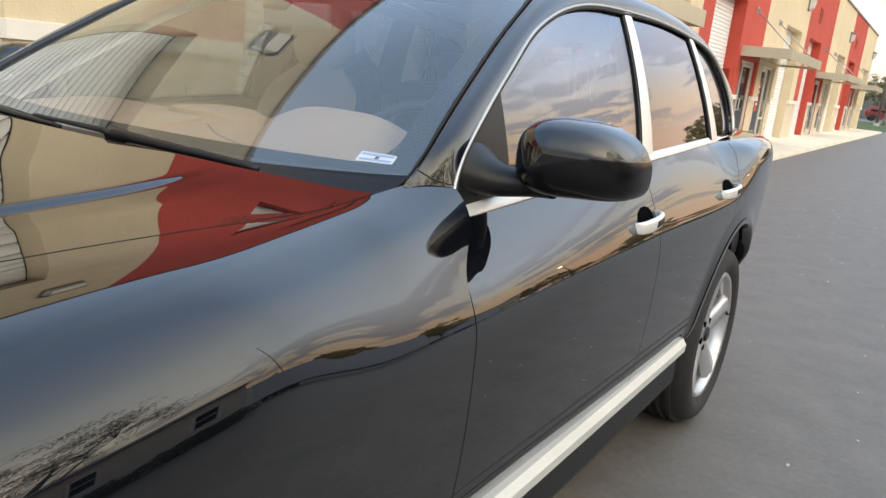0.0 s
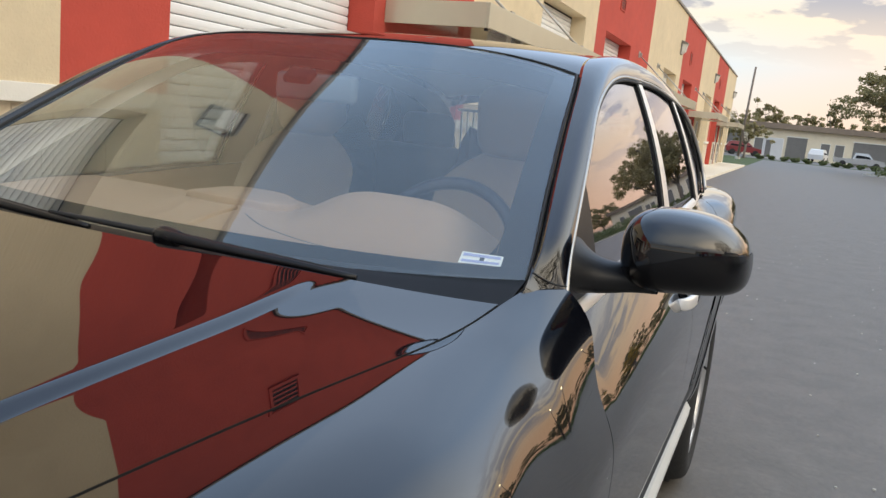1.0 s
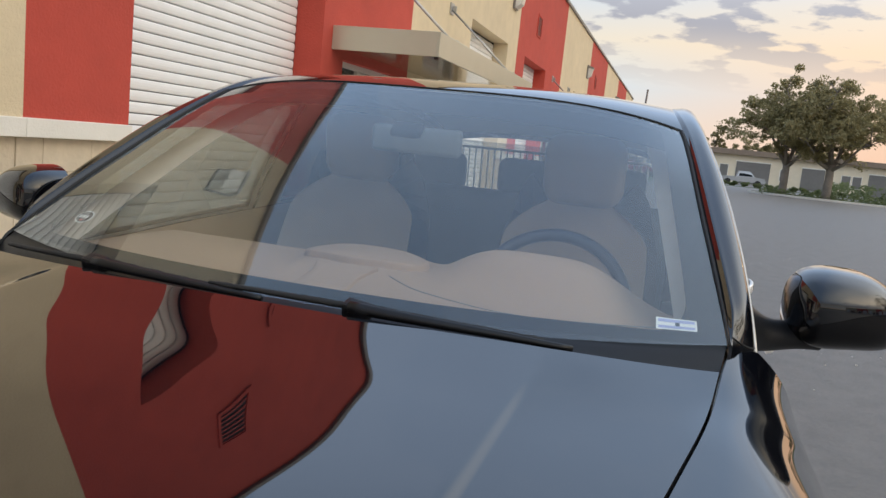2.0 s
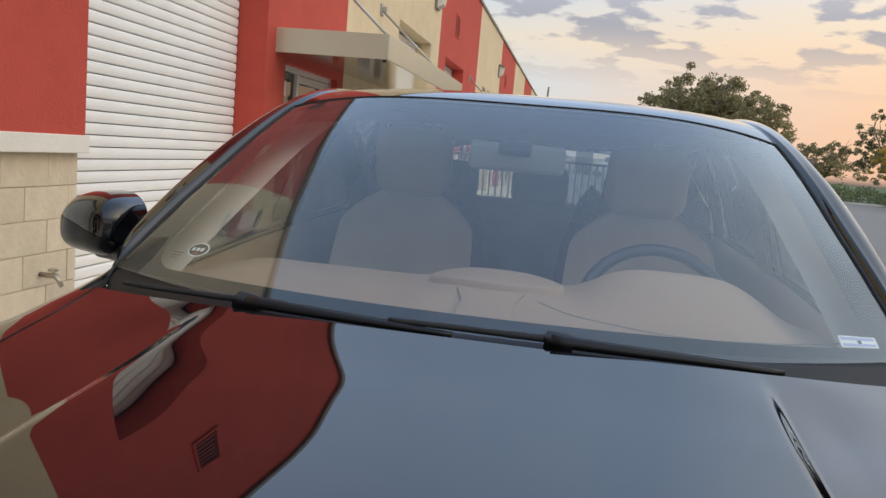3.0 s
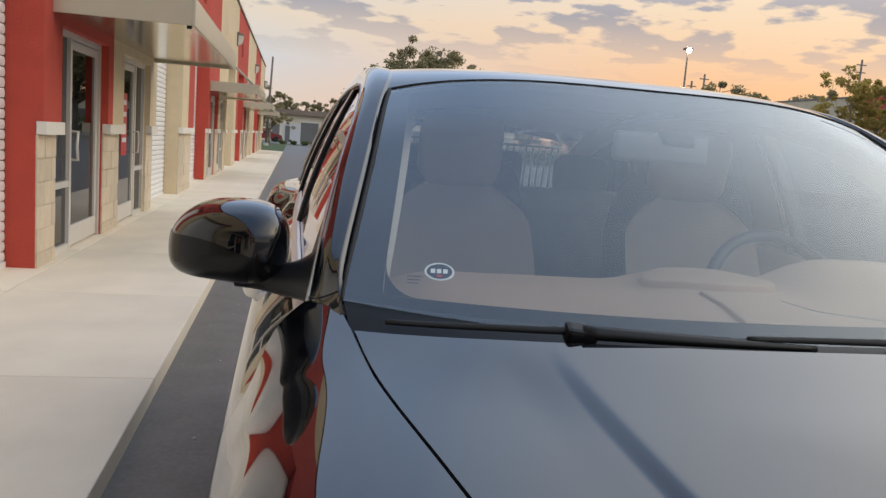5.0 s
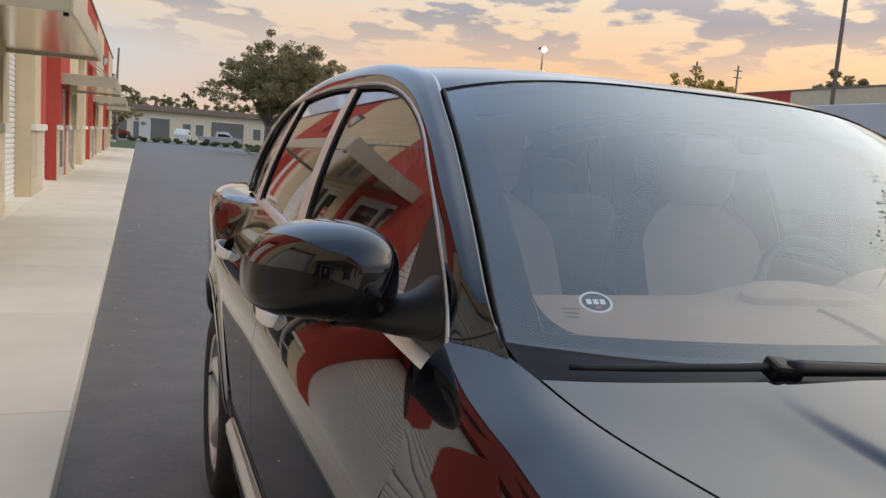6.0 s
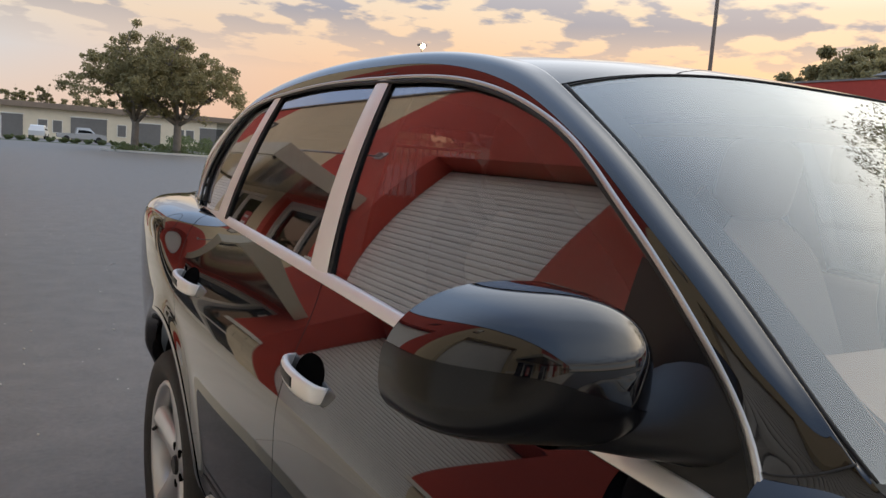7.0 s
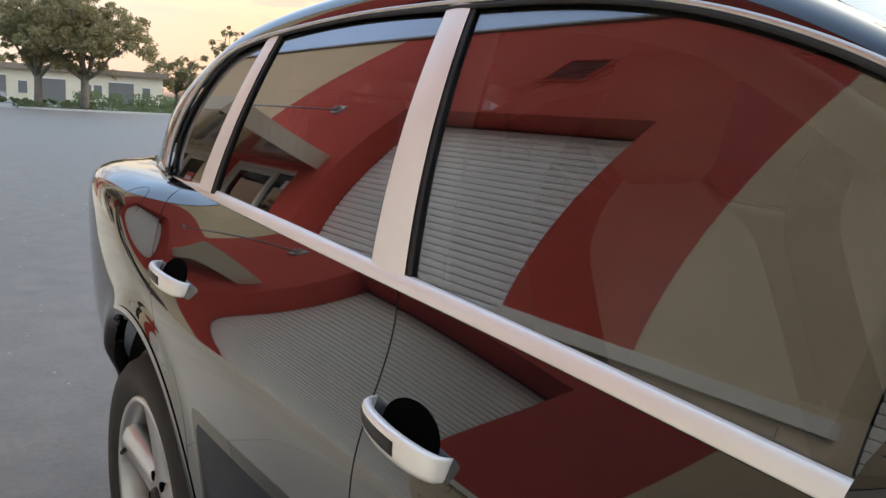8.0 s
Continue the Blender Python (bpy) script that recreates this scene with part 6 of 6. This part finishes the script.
def seat(x, y):
    s = empty("seat", "", "")
    s.parent = suv
    s.matrix_basis = pose(x, y, 0)
    s["label"] = "tan leather front seat"
    rounded(0.52, 0.52, 0.16, 0.06, pose(0, -0.22, 0.70, 8), "cushion", LEATHER, s)
    # backrest: waisted sheet with side bolsters
    n, m = 25, 22
    pts = np.zeros((n, m, 3))
    for i, u in enumerate(np.linspace(-1, 1, n)):
        for j, w in enumerate(np.linspace(0, 1, m)):
            wid = 0.205 + 0.022 * math.sin(math.pi * w) - 0.105 * max(0, w - 0.80) ** 1.6 / 0.20**1.6
            bol = 0.055 * abs(u) ** 3 * (1 - 0.55 * w)
            pts[i, j] = (u * wid, 0.02 + 0.22 * w - bol, 0.74 + 0.60 * w - 0.035 * u * u * w)
    solid(put("backrest", grid_mesh("backrest", pts, LEATHER, (0, 3, 0.9)), s), 0.11)
    rounded(0.25, 0.12, 0.22, 0.055, pose(0, 0.225, 1.405, 12), "headrest", LEATHER, s)
    for px in (-0.06, 0.06):
        put("headrest_post", Soup().tube([(px, 0.24, 1.25), (px, 0.24, 1.35)], 0.007, 8).mesh("headrest_post", STEEL, True), s)


seat(-0.37, 1.62)
seat(0.37, 1.62)
rb = rounded(1.30, 0.18, 0.62, 0.07, pose(0, 2.78, 0.96, 14), "rear_bench", CABIN, suv, "dark rear bench")
for x in (-0.40, 0.0, 0.40):
    rounded(0.25, 0.10, 0.17, 0.045, pose(x, 2.86, 1.325, 8), "rear_headrest", CABIN, rb)
rounded(1.3, 0.5, 0.2, 0.05, pose(0, 2.45, 0.68), "rear_cushion", CABIN, rb)
rounded(0.26, 0.7, 0.25, 0.05, pose(0, 1.5, 0.72), "centre_console", CABIN, suv)
put("cabin_floor", Soup().box(-0.78, 0.78, 0.70, 3.70, 0.44, 0.47).box(-0.60, 0.60, 3.0, 3.68, 0.47, 1.02).mesh("cabin_floor", CABIN), suv)
for sgn in (1, -1):
    y = np.linspace(0.9, 3.1, 30)
    P = np.array([[(sgn * (float(belt_x(q)) - 0.03), q, float(belt_z(q)) - 0.005) for q in y], [(sgn * (float(belt_x(q)) - 0.075), q, float(belt_z(q)) - 0.03) for q in y], [(sgn * (float(belt_x(q)) - 0.07), q, 0.55) for q in y]])
    put("door_lining", grid_mesh("door_lining", P, DASH, (sgn * 2, 2, 0.9)), suv)
    ss = np.linspace(0.05, ARC_L - 0.02, 70)
    P = np.array([[(sgn * (float(in_x(s)) - 0.05 + dx), float(in_y(s)) + 0.055, float(in_z(s)) - dz - 0.02) for s in ss] for dx, dz in ((-0.03, 0.035), (0.05, 0.03), (0.07, 0.07))])
    put("pillar_lining", grid_mesh("pillar_lining", P, HEADLINER, (sgn * 2, 2, 1.7)), suv)
    quad_post("pillar_lining", sgn, (1.88, 2.06), (1.96, 2.10), suv, HEADLINER, -0.05)
    quad_post("pillar_lining", sgn, (2.70, 2.89), (2.64, 2.82), suv, CABIN, -0.04)
# inside mirror behind its black oval foot on the glass
c = np.array((0.0, 1.208, 1.490))
mir = rounded(0.080, 0.022, 0.048, 0.010, Matrix.Translation(c + np.array([0, 0.022, -0.022])) @ pose(0, 0, 0, -52), "mirror_foot", FRIT, suv, "black sensor pod behind the windscreen")
rounded(0.24, 0.03, 0.07, 0.013, Matrix.Translation(c + np.array([0, 0.10, -0.045])), "inside_mirror", CABIN, mir)
# stickers on the glass
def patch_on_screen(u0, u1, w0, w1, off, mat, name, parent):
    return put(name, grid_mesh(name, strip(u0, u1, w0, w1, 8, 6) + np.array([0, -0.002 - off, 0.0028 + off]), mat, (0, 2, 1.0)), parent)


stk = patch_on_screen(0.845, 0.937, 0.068, 0.112, 0.0, SIGN_WHITE, "inspection_sticker", ws)
stk["label"] = "white and violet permit sticker with plain bars"
VIOLET = material("violet_print", (0.35, 0.38, 0.62), 0.4)
patch_on_screen(0.850, 0.932, 0.096, 0.107, 0.0006, VIOLET, "print", ws)
patch_on_screen(0.850, 0.932, 0.073, 0.083, 0.0006, VIOLET, "print", ws)
patch_on_screen(0.888, 0.898, 0.083, 0.096, 0.0006, BLACK_PRINT, "print", ws)


def oval(u, w, ru, rw, mat, off, name):
    pts = [screen(np.array(u + ru * math.cos(t)), np.array(w + rw * math.sin(t))) + np.array([0, 0.004 - off, -0.0052 + off]) for t in np.linspace(0, 2 * math.pi, 33)[:-1]]
    return put(name, mesh_of(name, pts, [tuple(range(32))], mat), ws)


oval(-0.800, 0.160, 0.033, 0.029, SIGN_WHITE, 0.0000, "sticker")["label"] = "round black and white sticker with plain bars"
oval(-0.800, 0.160, 0.028, 0.024, BLACK_PRINT, 0.0006, "print")
for k in range(3):
    patch_on_screen(-0.8195 + 0.0135 * k, -0.8095 + 0.0135 * k, 0.153, 0.167, 0.0012, SIGN_WHITE, "print", ws)
patch_on_screen(-0.806, -0.794, 0.141, 0.148, 0.0012, SIGN_RED, "print", ws)
for k in range(3):
    patch_on_screen(-0.870, -0.845 + 0.004 * k, 0.115 + 0.012 * k, 0.118 + 0.012 * k, 0.0, BLACK_PRINT, "print", ws)
